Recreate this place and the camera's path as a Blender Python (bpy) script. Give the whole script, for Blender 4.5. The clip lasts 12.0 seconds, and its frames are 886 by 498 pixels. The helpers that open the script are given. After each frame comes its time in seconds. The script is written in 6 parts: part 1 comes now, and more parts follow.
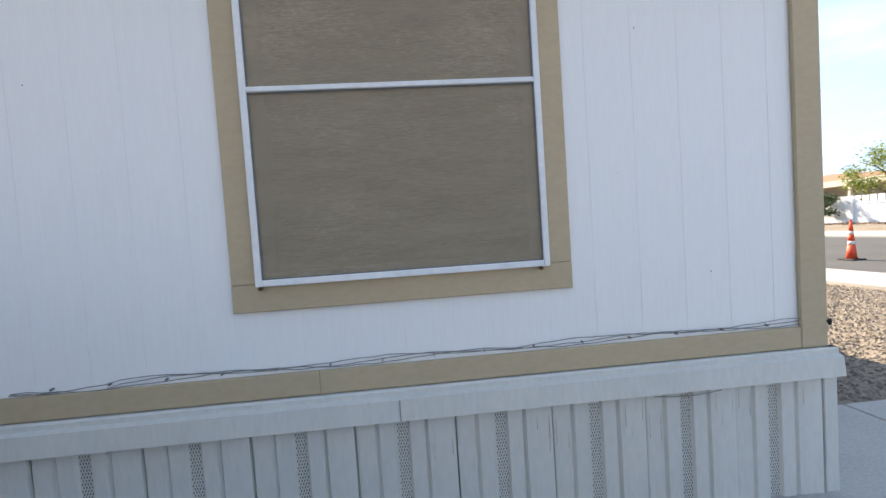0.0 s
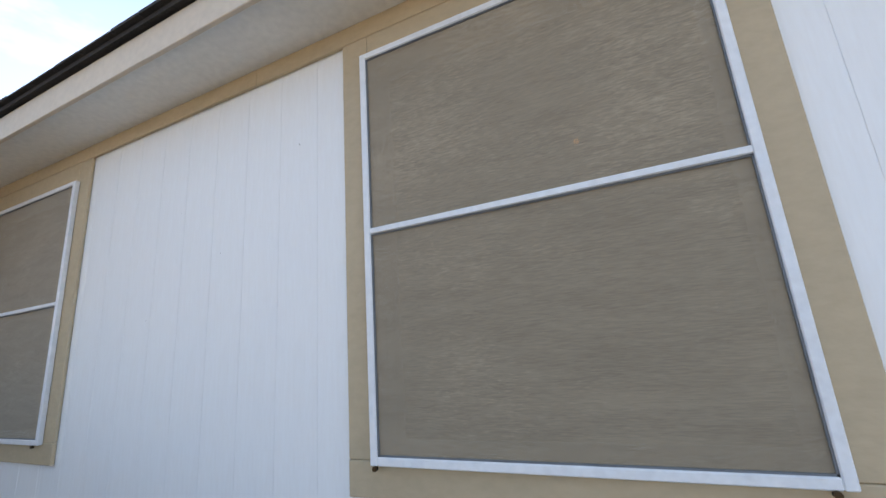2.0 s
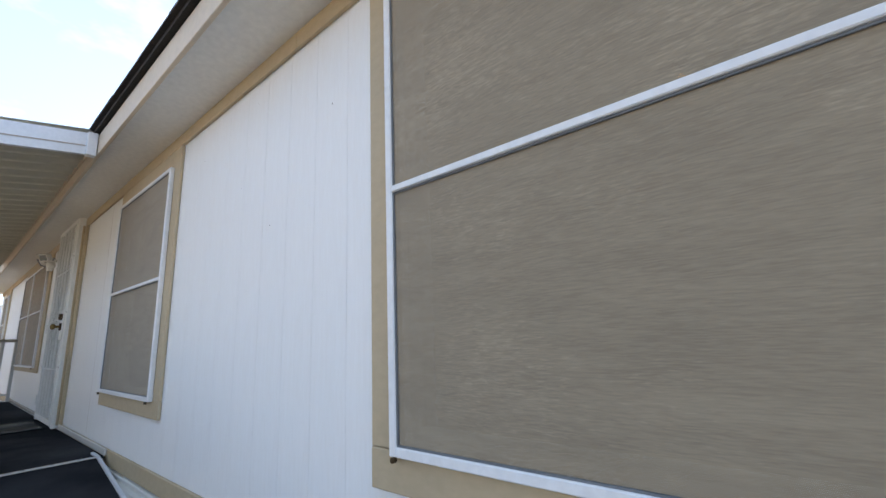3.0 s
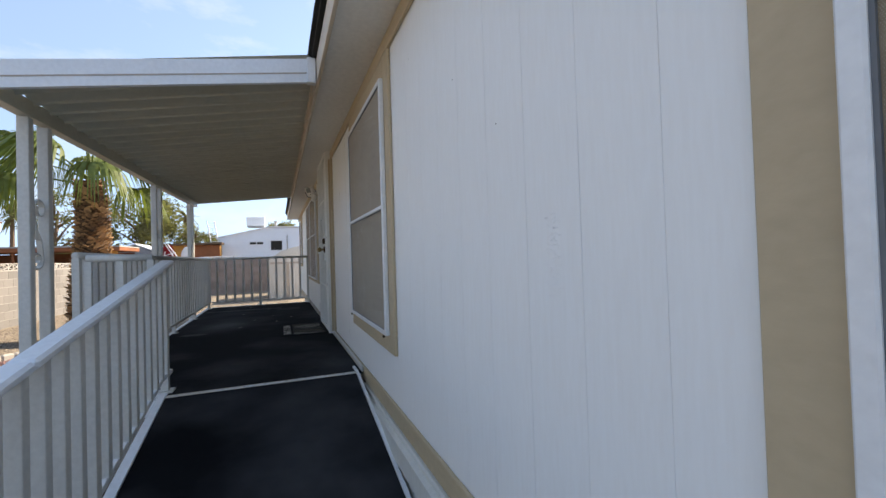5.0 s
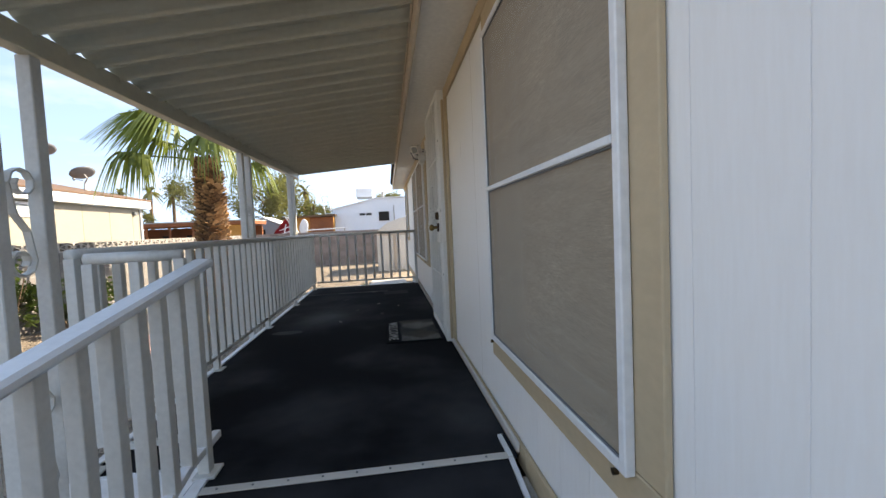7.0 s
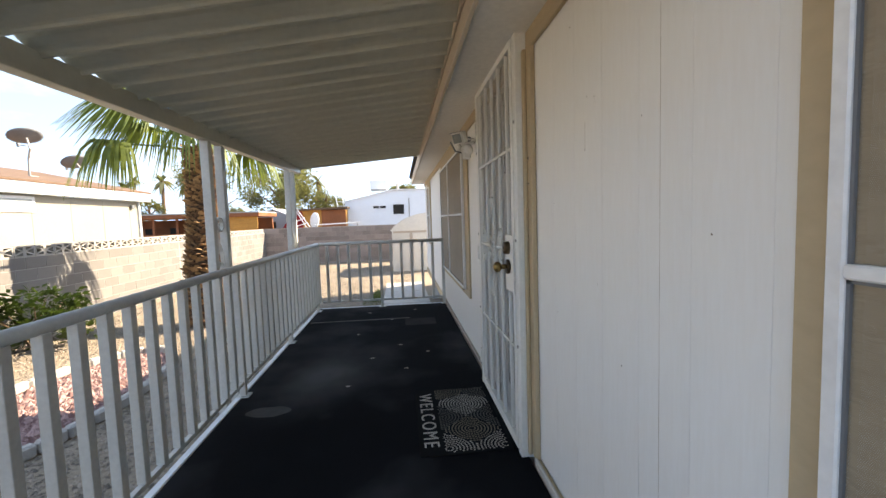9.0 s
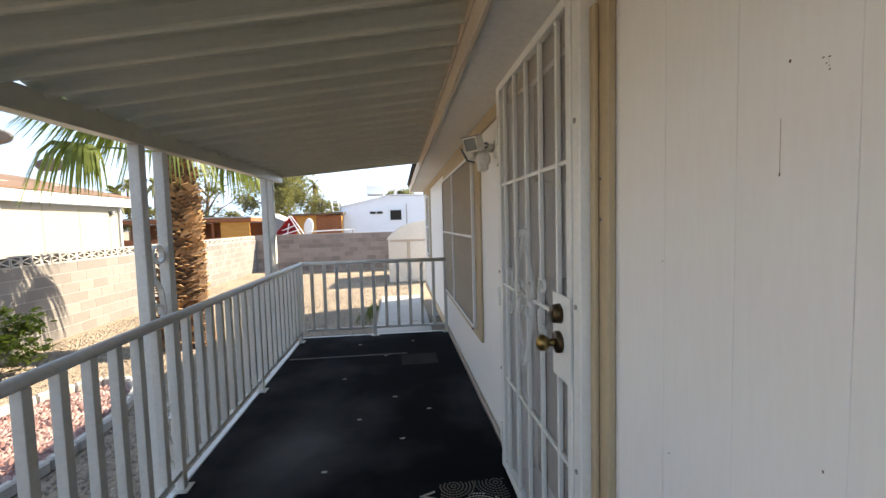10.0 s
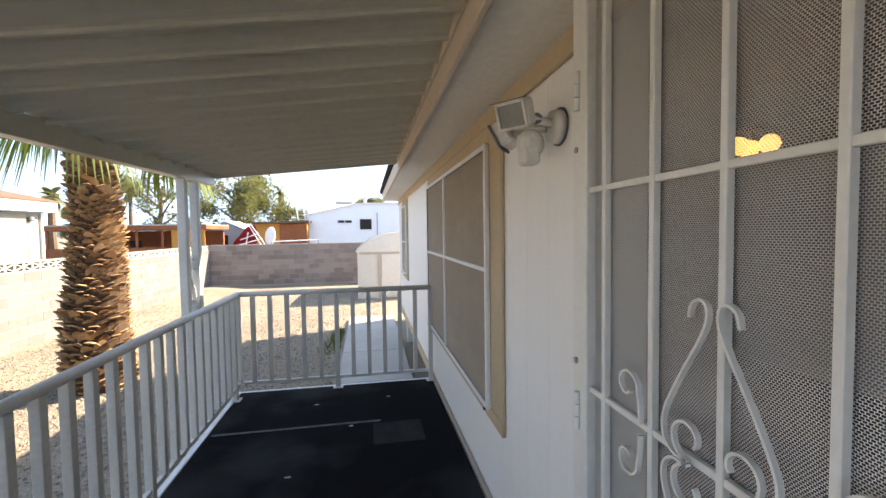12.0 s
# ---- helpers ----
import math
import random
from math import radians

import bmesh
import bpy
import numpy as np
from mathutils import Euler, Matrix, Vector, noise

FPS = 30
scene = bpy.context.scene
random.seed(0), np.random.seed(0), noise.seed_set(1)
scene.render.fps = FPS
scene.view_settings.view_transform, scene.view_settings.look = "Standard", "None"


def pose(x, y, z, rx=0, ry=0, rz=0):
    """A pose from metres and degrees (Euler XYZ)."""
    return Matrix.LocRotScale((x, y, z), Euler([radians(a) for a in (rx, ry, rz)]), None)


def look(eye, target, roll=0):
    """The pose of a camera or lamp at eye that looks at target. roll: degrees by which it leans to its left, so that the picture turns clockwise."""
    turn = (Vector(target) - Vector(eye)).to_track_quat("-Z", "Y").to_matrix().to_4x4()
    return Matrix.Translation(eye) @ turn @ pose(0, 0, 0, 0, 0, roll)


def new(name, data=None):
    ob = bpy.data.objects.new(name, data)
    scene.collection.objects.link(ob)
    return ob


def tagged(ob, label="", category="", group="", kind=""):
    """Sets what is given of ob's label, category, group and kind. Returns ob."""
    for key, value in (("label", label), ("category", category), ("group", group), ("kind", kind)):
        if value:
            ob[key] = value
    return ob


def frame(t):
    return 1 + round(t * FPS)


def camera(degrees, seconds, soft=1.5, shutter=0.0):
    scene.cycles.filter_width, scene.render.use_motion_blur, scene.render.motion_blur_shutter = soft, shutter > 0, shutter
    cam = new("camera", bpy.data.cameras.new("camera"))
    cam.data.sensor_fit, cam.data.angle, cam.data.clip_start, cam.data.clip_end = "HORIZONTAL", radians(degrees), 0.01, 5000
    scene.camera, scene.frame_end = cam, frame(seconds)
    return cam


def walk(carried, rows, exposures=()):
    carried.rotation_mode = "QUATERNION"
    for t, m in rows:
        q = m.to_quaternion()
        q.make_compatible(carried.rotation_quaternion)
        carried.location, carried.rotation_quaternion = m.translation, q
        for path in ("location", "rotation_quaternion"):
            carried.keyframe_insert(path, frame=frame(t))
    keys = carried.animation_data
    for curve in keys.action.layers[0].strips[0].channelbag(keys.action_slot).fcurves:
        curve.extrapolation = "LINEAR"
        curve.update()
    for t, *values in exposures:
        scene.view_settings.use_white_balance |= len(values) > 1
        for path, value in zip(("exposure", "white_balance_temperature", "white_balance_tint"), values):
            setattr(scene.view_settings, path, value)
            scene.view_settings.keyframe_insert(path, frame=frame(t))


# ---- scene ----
cam = camera(93.6, 12.0)
PATH = [
    (0, (-0.002, -0.026, 1.297), (0.16, 1.966, 1.216), -3.8),
    (0.5, (0.076, 0.114, 1.358), (-0.101, 2.105, 1.429), -4.5),
    (1, (0.199, 0.204, 1.386), (-0.242, 2.138, 1.641), -4.8),
    (1.5, (0.232, 0.332, 1.427), (-0.384, 2.196, 1.81), -4.8),
    (2, (0.226, 0.458, 1.465), (-0.571, 2.231, 1.935), -4.2),
    (2.5, (0.237, 0.555, 1.475), (-0.765, 2.221, 1.946), -3.3),
    (3, (0.301, 0.802, 1.443), (-0.944, 2.313, 1.853), -2.4),
    (3.5, (0.311, 1.002, 1.543), (-1.167, 2.318, 1.828), -1.6),
    (3.7, (0.282, 1.015, 1.565), (-1.275, 2.248, 1.799), -1.6),
    (5.3, (-0.548, 1.153, 1.583), (-2.444, 1.79, 1.593), -2.1),
    (5.5, (-0.675, 1.189, 1.619), (-2.591, 1.762, 1.617), -2.4),
    (6, (-1.026, 1.169, 1.633), (-2.979, 1.597, 1.6), -2.5),
    (6.5, (-1.442, 1.155, 1.699), (-3.415, 1.476, 1.629), -2.8),
    (6.7, (-1.603, 1.173, 1.692), (-3.58, 1.46, 1.613), -2.7),
    (8.3, (-2.746, 1.015, 1.85), (-4.73, 1.228, 1.691), -2.8),
    (8.5, (-2.904, 1.039, 1.907), (-4.888, 1.248, 1.754), -2.5),
    (9, (-3.259, 1.045, 1.951), (-5.245, 1.245, 1.804), -1.9),
    (9.5, (-3.657, 1.005, 2.077), (-5.643, 1.206, 1.941), -1.6),
    (10, (-4.019, 1.063, 2.104), (-6.004, 1.277, 1.976), -1.5),
    (10.5, (-4.326, 1.064, 2.112), (-6.308, 1.307, 1.997), -1.7),
    (11, (-4.65, 1.027, 2.139), (-6.628, 1.309, 2.036), -1.6),
    (11.5, (-4.937, 1.051, 2.162), (-6.909, 1.37, 2.063), -1.4),
    (12, (-5.165, 1.046, 2.189), (-7.131, 1.404, 2.102), -0.8),
]
EXPOSURES = [(0, 1.95, 7900, 10), (1.5, 2.1, 7900, 10), (3.0, 2.25, 7950, 10), (3.7, 2.2, 7950, 10), (5.5, 1.62, 7950, 10), (6.7, 1.95, 8200, 10), (8.5, 2.4, 8500, 10), (10, 2.38, 8400, 10), (12, 2.58, 8100, 10)]
walk(cam, [(t, look(eye, target, roll)) for t, eye, target, roll in PATH], EXPOSURES)

SKY_STRENGTH, SUN_STRENGTH = 0.145, 3.6

# ---- world, sun, exposure ----
SUN_WAY = Vector((-0.50, 1.25, 1.0)).normalized()
world = bpy.data.worlds.new("sky")
scene.world = world
world.use_nodes = True
wn = world.node_tree
wn.nodes.clear()
sky = wn.nodes.new("ShaderNodeTexSky")
sky.sky_type = "NISHITA"
sky.sun_disc = False
sky.sun_elevation = math.asin(SUN_WAY.z)
sky.sun_rotation = math.atan2(SUN_WAY.x, SUN_WAY.y)
sky.air_density, sky.dust_density, sky.ozone_density = 1.0, 0.4, 0.7
# thin high cloud, drawn on the sky's own directions
wtc = wn.nodes.new("ShaderNodeTexCoord")
# the dry desert air keeps its blue down to the horizon
lift = wn.nodes.new("ShaderNodeVectorMath")
lift.inputs[1].default_value = (0.0, 0.0, 0.34)
wn.links.new(wtc.outputs["Generated"], lift.inputs[0])
wn.links.new(lift.outputs["Vector"], sky.inputs["Vector"])
wmap = wn.nodes.new("ShaderNodeMapping")
wmap.inputs["Scale"].default_value = (1.2, 2.6, 7.0)
wnoise = wn.nodes.new("ShaderNodeTexNoise")
wnoise.inputs["Scale"].default_value = 1.6
wnoise.inputs["Detail"].default_value = 7
wnoise.inputs["Roughness"].default_value = 0.62
wramp = wn.nodes.new("ShaderNodeValToRGB")
wramp.color_ramp.elements[0].position = 0.50
wramp.color_ramp.elements[0].color = (0, 0, 0, 1)
wramp.color_ramp.elements[1].position = 0.80
wramp.color_ramp.elements[1].color = (0.5, 0.5, 0.5, 1)
wmix = wn.nodes.new("ShaderNodeMixRGB")
wmix.inputs["Color2"].default_value = (2.45, 2.65, 3.0, 1)
bg = wn.nodes.new("ShaderNodeBackground")
bg.inputs["Strength"].default_value = SKY_STRENGTH
wout = wn.nodes.new("ShaderNodeOutputWorld")
wn.links.new(wtc.outputs["Generated"], wmap.inputs["Vector"])
wn.links.new(wmap.outputs["Vector"], wnoise.inputs["Vector"])
wn.links.new(wnoise.outputs["Fac"], wramp.inputs["Fac"])
wn.links.new(wramp.outputs["Color"], wmix.inputs["Fac"])
wn.links.new(sky.outputs["Color"], wmix.inputs["Color1"])
wn.links.new(wmix.outputs["Color"], bg.inputs["Color"])
wn.links.new(bg.outputs["Background"], wout.inputs["Surface"])

sun_data = bpy.data.lights.new("sun", "SUN")
sun_data.energy, sun_data.angle, sun_data.color = SUN_STRENGTH, radians(0.53), (1.0, 0.94, 0.86)
sun = new("sun", sun_data)
sun.matrix_world = look(SUN_WAY * 60, (0, 0, 0))

# ---- materials ----


def material(name, color, rough=0.7, var=0.1, grain=60.0, stain=1.2, bump=0.15, metal=0.0, tint=None, stretch=(1, 1, 1), spec=0.4, piece=0.0, coat=0.0, dist=0.004, island=False):
    """Painted or natural surface: base colour varied by fine grain and by broad stains, with fine relief."""
    m = bpy.data.materials.new(name)
    m.use_nodes = True
    nt = m.node_tree
    b = nt.nodes["Principled BSDF"]
    b.inputs["Roughness"].default_value = rough
    b.inputs["Metallic"].default_value = metal
    b.inputs["Specular IOR Level"].default_value = spec
    b.inputs["Coat Weight"].default_value = coat
    tc = nt.nodes.new("ShaderNodeTexCoord")
    mp = nt.nodes.new("ShaderNodeMapping")
    mp.inputs["Scale"].default_value = stretch
    nt.links.new(tc.outputs["Object"], mp.inputs["Vector"])
    fine = nt.nodes.new("ShaderNodeTexNoise")
    fine.inputs["Scale"].default_value = grain
    fine.inputs["Detail"].default_value = 4
    broad = nt.nodes.new("ShaderNodeTexNoise")
    broad.inputs["Scale"].default_value = stain
    broad.inputs["Detail"].default_value = 6
    broad.inputs["Roughness"].default_value = 0.65
    nt.links.new(mp.outputs["Vector"], fine.inputs["Vector"])
    nt.links.new(mp.outputs["Vector"], broad.inputs["Vector"])
    add = nt.nodes.new("ShaderNodeMath")
    add.operation = "ADD"
    nt.links.new(fine.outputs["Fac"], add.inputs[0])
    nt.links.new(broad.outputs["Fac"], add.inputs[1])
    rng = nt.nodes.new("ShaderNodeMapRange")
    rng.inputs["From Min"].default_value, rng.inputs["From Max"].default_value = 0.7, 1.3
    nt.links.new(add.outputs[0], rng.inputs["Value"])
    value = rng.outputs["Result"]
    if piece:
        info = nt.nodes.new("ShaderNodeNewGeometry" if island else "ShaderNodeObjectInfo")
        mul = nt.nodes.new("ShaderNodeMath")
        mul.operation = "MULTIPLY_ADD"
        mul.inputs[1].default_value = piece
        nt.links.new(info.outputs["Random Per Island" if island else "Random"], mul.inputs[0])
        off = nt.nodes.new("ShaderNodeMath")
        off.operation = "SUBTRACT"
        off.inputs[1].default_value = piece / 2
        nt.links.new(mul.outputs[0], off.inputs[0])
        nt.links.new(value, mul.inputs[2])
        value = off.outputs[0]
    mix = nt.nodes.new("ShaderNodeMixRGB")
    low = tint or tuple(c * (1 - 2 * var) for c in color)
    mix.inputs["Color1"].default_value = (*low, 1)
    mix.inputs["Color2"].default_value = (*[min(1, c * (1 + 0.5 * var)) for c in color], 1)
    mix.use_clamp = True
    nt.links.new(value, mix.inputs["Fac"])
    nt.links.new(mix.outputs["Color"], b.inputs["Base Color"])
    if bump:
        bp = nt.nodes.new("ShaderNodeBump")
        bp.inputs["Strength"].default_value = bump
        bp.inputs["Distance"].default_value = dist
        nt.links.new(fine.outputs["Fac"], bp.inputs["Height"])
        nt.links.new(bp.outputs["Normal"], b.inputs["Normal"])
    return m


def tone(name, color, rough=0.6, metal=0.0, spec=0.4):
    return material(name, color, rough, 0.06, 40, 2.0, 0.05, metal, spec=spec)


def glow(name, color, strength):
    m = bpy.data.materials.new(name)
    m.use_nodes = True
    b = m.node_tree.nodes["Principled BSDF"]
    b.inputs["Base Color"].default_value = (*color, 1)
    b.inputs["Emission Color"].default_value = (*color, 1)
    b.inputs["Emission Strength"].default_value = strength
    return m


def glass(name, color=(0.9, 0.95, 0.95), rough=0.02):
    m = bpy.data.materials.new(name)
    m.use_nodes = True
    b = m.node_tree.nodes["Principled BSDF"]
    b.inputs["Base Color"].default_value = (*color, 1)
    b.inputs["Roughness"].default_value = rough
    b.inputs["Transmission Weight"].default_value = 1.0
    b.inputs["IOR"].default_value = 1.45
    return m


def mesh_fabric(name, color, low, open_share, scale, weave=(1, 1, 1), rough=0.85, glare_flecks=0.0):
    """Woven or perforated screening: threads with a share of see-through openings, and dirt streaks."""
    m = bpy.data.materials.new(name)
    m.use_nodes = True
    nt = m.node_tree
    b = nt.nodes["Principled BSDF"]
    b.inputs["Roughness"].default_value = rough
    b.inputs["Specular IOR Level"].default_value = 0.2
    b.inputs["Sheen Weight"].default_value = 0.25
    b.inputs["Sheen Roughness"].default_value = 0.6
    out = nt.nodes["Material Output"]
    tc = nt.nodes.new("ShaderNodeTexCoord")
    mp = nt.nodes.new("ShaderNodeMapping")
    mp.inputs["Scale"].default_value = weave
    nt.links.new(tc.outputs["Object"], mp.inputs["Vector"])
    sep = nt.nodes.new("ShaderNodeSeparateXYZ")
    nt.links.new(mp.outputs["Vector"], sep.inputs["Vector"])
    waves = []
    for axis in ("X", "Z"):
        mu = nt.nodes.new("ShaderNodeMath")
        mu.operation = "MULTIPLY"
        mu.inputs[1].default_value = scale
        nt.links.new(sep.outputs[axis], mu.inputs[0])
        waves.append(mu)
    # every second row is shifted by half a hole
    row = nt.nodes.new("ShaderNodeMath")
    row.operation = "FLOOR"
    nt.links.new(waves[1].outputs[0], row.inputs[0])
    half = nt.nodes.new("ShaderNodeMath")
    half.operation = "MULTIPLY_ADD"
    half.inputs[1].default_value = 0.5
    nt.links.new(row.outputs[0], half.inputs[0])
    nt.links.new(waves[0].outputs[0], half.inputs[2])
    parts = []
    for src in (half, waves[1]):
        fr = nt.nodes.new("ShaderNodeMath")
        fr.operation = "FRACT"
        nt.links.new(src.outputs[0], fr.inputs[0])
        ab = nt.nodes.new("ShaderNodeMath")
        ab.operation = "PINGPONG"
        ab.inputs[1].default_value = 0.5
        nt.links.new(fr.outputs[0], ab.inputs[0])
        parts.append(ab)
    lo = nt.nodes.new("ShaderNodeMath")
    lo.operation = "MINIMUM"
    nt.links.new(parts[0].outputs[0], lo.inputs[0])
    nt.links.new(parts[1].outputs[0], lo.inputs[1])
    hole = nt.nodes.new("ShaderNodeMath")
    hole.operation = "GREATER_THAN"
    hole.inputs[1].default_value = 0.5 * (1 - math.sqrt(open_share))
    nt.links.new(lo.outputs[0], hole.inputs[0])
    dirt = nt.nodes.new("ShaderNodeTexNoise")
    dirt.inputs["Scale"].default_value = 3.0
    dirt.inputs["Detail"].default_value = 8
    dirt.inputs["Roughness"].default_value = 0.7
    mp2 = nt.nodes.new("ShaderNodeMapping")
    mp2.inputs["Scale"].default_value = (1.0, 1.0, 6.0)
    nt.links.new(tc.outputs["Object"], mp2.inputs["Vector"])
    nt.links.new(mp2.outputs["Vector"], dirt.inputs["Vector"])
    thread = nt.nodes.new("ShaderNodeTexNoise")
    thread.inputs["Scale"].default_value = 30.0
    thread.inputs["Detail"].default_value = 3
    mp3 = nt.nodes.new("ShaderNodeMapping")
    mp3.inputs["Scale"].default_value = (1.0, 1.0, 12.0)
    nt.links.new(tc.outputs["Object"], mp3.inputs["Vector"])
    nt.links.new(mp3.outputs["Vector"], thread.inputs["Vector"])
    ave = nt.nodes.new("ShaderNodeMath")
    ave.operation = "ADD"
    nt.links.new(dirt.outputs["Fac"], ave.inputs[0])
    nt.links.new(thread.outputs["Fac"], ave.inputs[1])
    rng = nt.nodes.new("ShaderNodeMapRange")
    rng.inputs["From Min"].default_value, rng.inputs["From Max"].default_value = 0.75, 1.25
    nt.links.new(ave.outputs[0], rng.inputs["Value"])
    mix = nt.nodes.new("ShaderNodeMixRGB")
    mix.inputs["Color1"].default_value = (*low, 1)
    mix.inputs["Color2"].default_value = (*color, 1)
    nt.links.new(rng.outputs["Result"], mix.inputs["Fac"])
    # short pale flecks along the weft, glare painted into the colour in loose drifts
    mp4 = nt.nodes.new("ShaderNodeMapping")
    mp4.inputs["Scale"].default_value = (42.0, 1.0, 260.0)
    nt.links.new(tc.outputs["Object"], mp4.inputs["Vector"])
    fleck = nt.nodes.new("ShaderNodeTexNoise")
    fleck.inputs["Scale"].default_value = 1.0
    fleck.inputs["Detail"].default_value = 2
    nt.links.new(mp4.outputs["Vector"], fleck.inputs["Vector"])
    drift = nt.nodes.new("ShaderNodeTexNoise")
    drift.inputs["Scale"].default_value = 2.2
    drift.inputs["Detail"].default_value = 3
    nt.links.new(tc.outputs["Object"], drift.inputs["Vector"])
    both_n = nt.nodes.new("ShaderNodeMath")
    nt.links.new(fleck.outputs["Fac"], both_n.inputs[0])
    nt.links.new(drift.outputs["Fac"], both_n.inputs[1])
    pick = nt.nodes.new("ShaderNodeMapRange")
    pick.inputs["From Min"].default_value, pick.inputs["From Max"].default_value = 1.06, 1.36
    pick.inputs["To Max"].default_value = glare_flecks
    nt.links.new(both_n.outputs[0], pick.inputs["Value"])
    pale = nt.nodes.new("ShaderNodeMixRGB")
    pale.inputs["Color2"].default_value = (*[min(0.75, c * 1.75) for c in color], 1)
    nt.links.new(pick.outputs["Result"], pale.inputs["Fac"])
    nt.links.new(mix.outputs["Color"], pale.inputs["Color1"])
    nt.links.new(pale.outputs["Color"], b.inputs["Base Color"])
    clear = nt.nodes.new("ShaderNodeBsdfTransparent")
    both = nt.nodes.new("ShaderNodeMixShader")
    nt.links.new(hole.outputs[0], both.inputs["Fac"])
    nt.links.new(b.outputs["BSDF"], both.inputs[1])
    nt.links.new(clear.outputs["BSDF"], both.inputs[2])
    nt.links.new(both.outputs["Shader"], out.inputs["Surface"])
    return m


DECK_TOP = 0.74


def carpet_material(name):
    """Black outdoor carpet with dusty, worn patches."""
    m = material(name, (0.009, 0.010, 0.0125), 0.9, 0.3, 300, 1.1, 0.5, spec=0.06)
    nt = m.node_tree
    b = nt.nodes["Principled BSDF"]
    tc = nt.nodes.new("ShaderNodeTexCoord")
    n = nt.nodes.new("ShaderNodeTexNoise")
    n.inputs["Scale"].default_value = 1.15
    n.inputs["Detail"].default_value = 5
    nt.links.new(tc.outputs["Object"], n.inputs["Vector"])
    r = nt.nodes.new("ShaderNodeMapRange")
    r.inputs["From Min"].default_value, r.inputs["From Max"].default_value = 0.47, 0.80
    r.inputs["To Max"].default_value = 0.7
    nt.links.new(n.outputs["Fac"], r.inputs["Value"])
    mix = nt.nodes.new("ShaderNodeMixRGB")
    mix.inputs["Color2"].default_value = (0.085, 0.088, 0.093, 1)
    # a dusty trail where feet leave the mat, broken up by the same noise
    mp = nt.nodes.new("ShaderNodeMapping")
    mp.vector_type = "TEXTURE"
    mp.inputs["Location"].default_value = (-6.55, 0.50, DECK_TOP)
    mp.inputs["Rotation"].default_value = (0, 0, radians(-27))
    mp.inputs["Scale"].default_value = (0.95, 0.42, 0.42)
    nt.links.new(tc.outputs["Object"], mp.inputs["Vector"])
    ball = nt.nodes.new("ShaderNodeTexGradient")
    ball.gradient_type = "SPHERICAL"
    nt.links.new(mp.outputs["Vector"], ball.inputs["Vector"])
    trail = nt.nodes.new("ShaderNodeMath")
    trail.operation = "MULTIPLY"
    nt.links.new(ball.outputs["Fac"], trail.inputs[0])
    nt.links.new(n.outputs["Fac"], trail.inputs[1])
    total = nt.nodes.new("ShaderNodeMath")
    total.use_clamp = True
    nt.links.new(trail.outputs[0], total.inputs[0])
    nt.links.new(r.outputs["Result"], total.inputs[1])
    nt.links.new(total.outputs[0], mix.inputs["Fac"])
    nt.links.new(b.inputs["Base Color"].links[0].from_socket, mix.inputs["Color1"])
    nt.links.new(mix.outputs["Color"], b.inputs["Base Color"])
    return m


def leaf_material(name, color, low):
    m = material(name, color, 0.55, 0.2, 9, 2.0, 0.0, tint=low, spec=0.3)
    b = m.node_tree.nodes["Principled BSDF"]
    b.inputs["Subsurface Weight"].default_value = 0.0
    out = m.node_tree.nodes["Material Output"]
    tr = m.node_tree.nodes.new("ShaderNodeBsdfTranslucent")
    tr.inputs["Color"].default_value = (color[0] * 1.6, color[1] * 1.6, color[2] * 0.8, 1)
    mx = m.node_tree.nodes.new("ShaderNodeMixShader")
    mx.inputs["Fac"].default_value = 0.3
    m.node_tree.links.new(b.outputs["BSDF"], mx.inputs[1])
    m.node_tree.links.new(tr.outputs["BSDF"], mx.inputs[2])
    m.node_tree.links.new(mx.outputs["Shader"], out.inputs["Surface"])
    return m


WHITE_SIDING = material("white_siding_paint", (0.85, 0.855, 0.84), 0.55, 0.018, 28, 0.9, 0.12, tint=(0.825, 0.82, 0.795), stretch=(4, 4, 0.45), dist=0.002)
TAN = material("tan_trim_paint", (0.51, 0.405, 0.265), 0.65, 0.05, 45, 2.0, 0.25, stretch=(0.6, 4, 1))
SOFFIT = material("white_soffit", (0.82, 0.80, 0.745), 0.7, 0.06, 30, 1.0, 0.12)
FASCIA = material("cream_fascia", (0.66, 0.56, 0.44), 0.65, 0.05, 30, 1.2, 0.12)
SHINGLE = material("brown_black_shingle", (0.045, 0.04, 0.038), 0.95, 0.2, 90, 3, 0.6)
VINYL = material("skirting_vinyl", (0.63, 0.62, 0.57), 0.5, 0.05, 24, 1.4, 0.08, stretch=(3, 3, 0.6))
VINYL_DARK = tone("skirting_recess", (0.10, 0.10, 0.09), 0.9)
WHITE_FRAME = tone("white_aluminium", (0.80, 0.81, 0.81), 0.4, spec=0.5)
SCREEN = mesh_fabric("tan_solar_screen", (0.335, 0.272, 0.19), (0.25, 0.20, 0.14), 0.05, 420, glare_flecks=0.4)
DOOR_SCREEN = mesh_fabric("grey_perforated_screen", (0.66, 0.65, 0.62), (0.57, 0.56, 0.54), 0.50, 268, weave=(0.62, 1, 1.0), rough=0.6)
DOOR_PAINT = material("white_door_paint", (0.80, 0.80, 0.76), 0.45, 0.04, 60, 3, 0.08, spec=0.5)
RAIL_PAINT = material("grey_white_rail_paint", (0.60, 0.60, 0.57), 0.5, 0.07, 50, 3, 0.15, spec=0.5)
RAIL_CAP = material("white_rail_cap", (0.74, 0.76, 0.78), 0.45, 0.05, 40, 2.0, 0.1, spec=0.5)
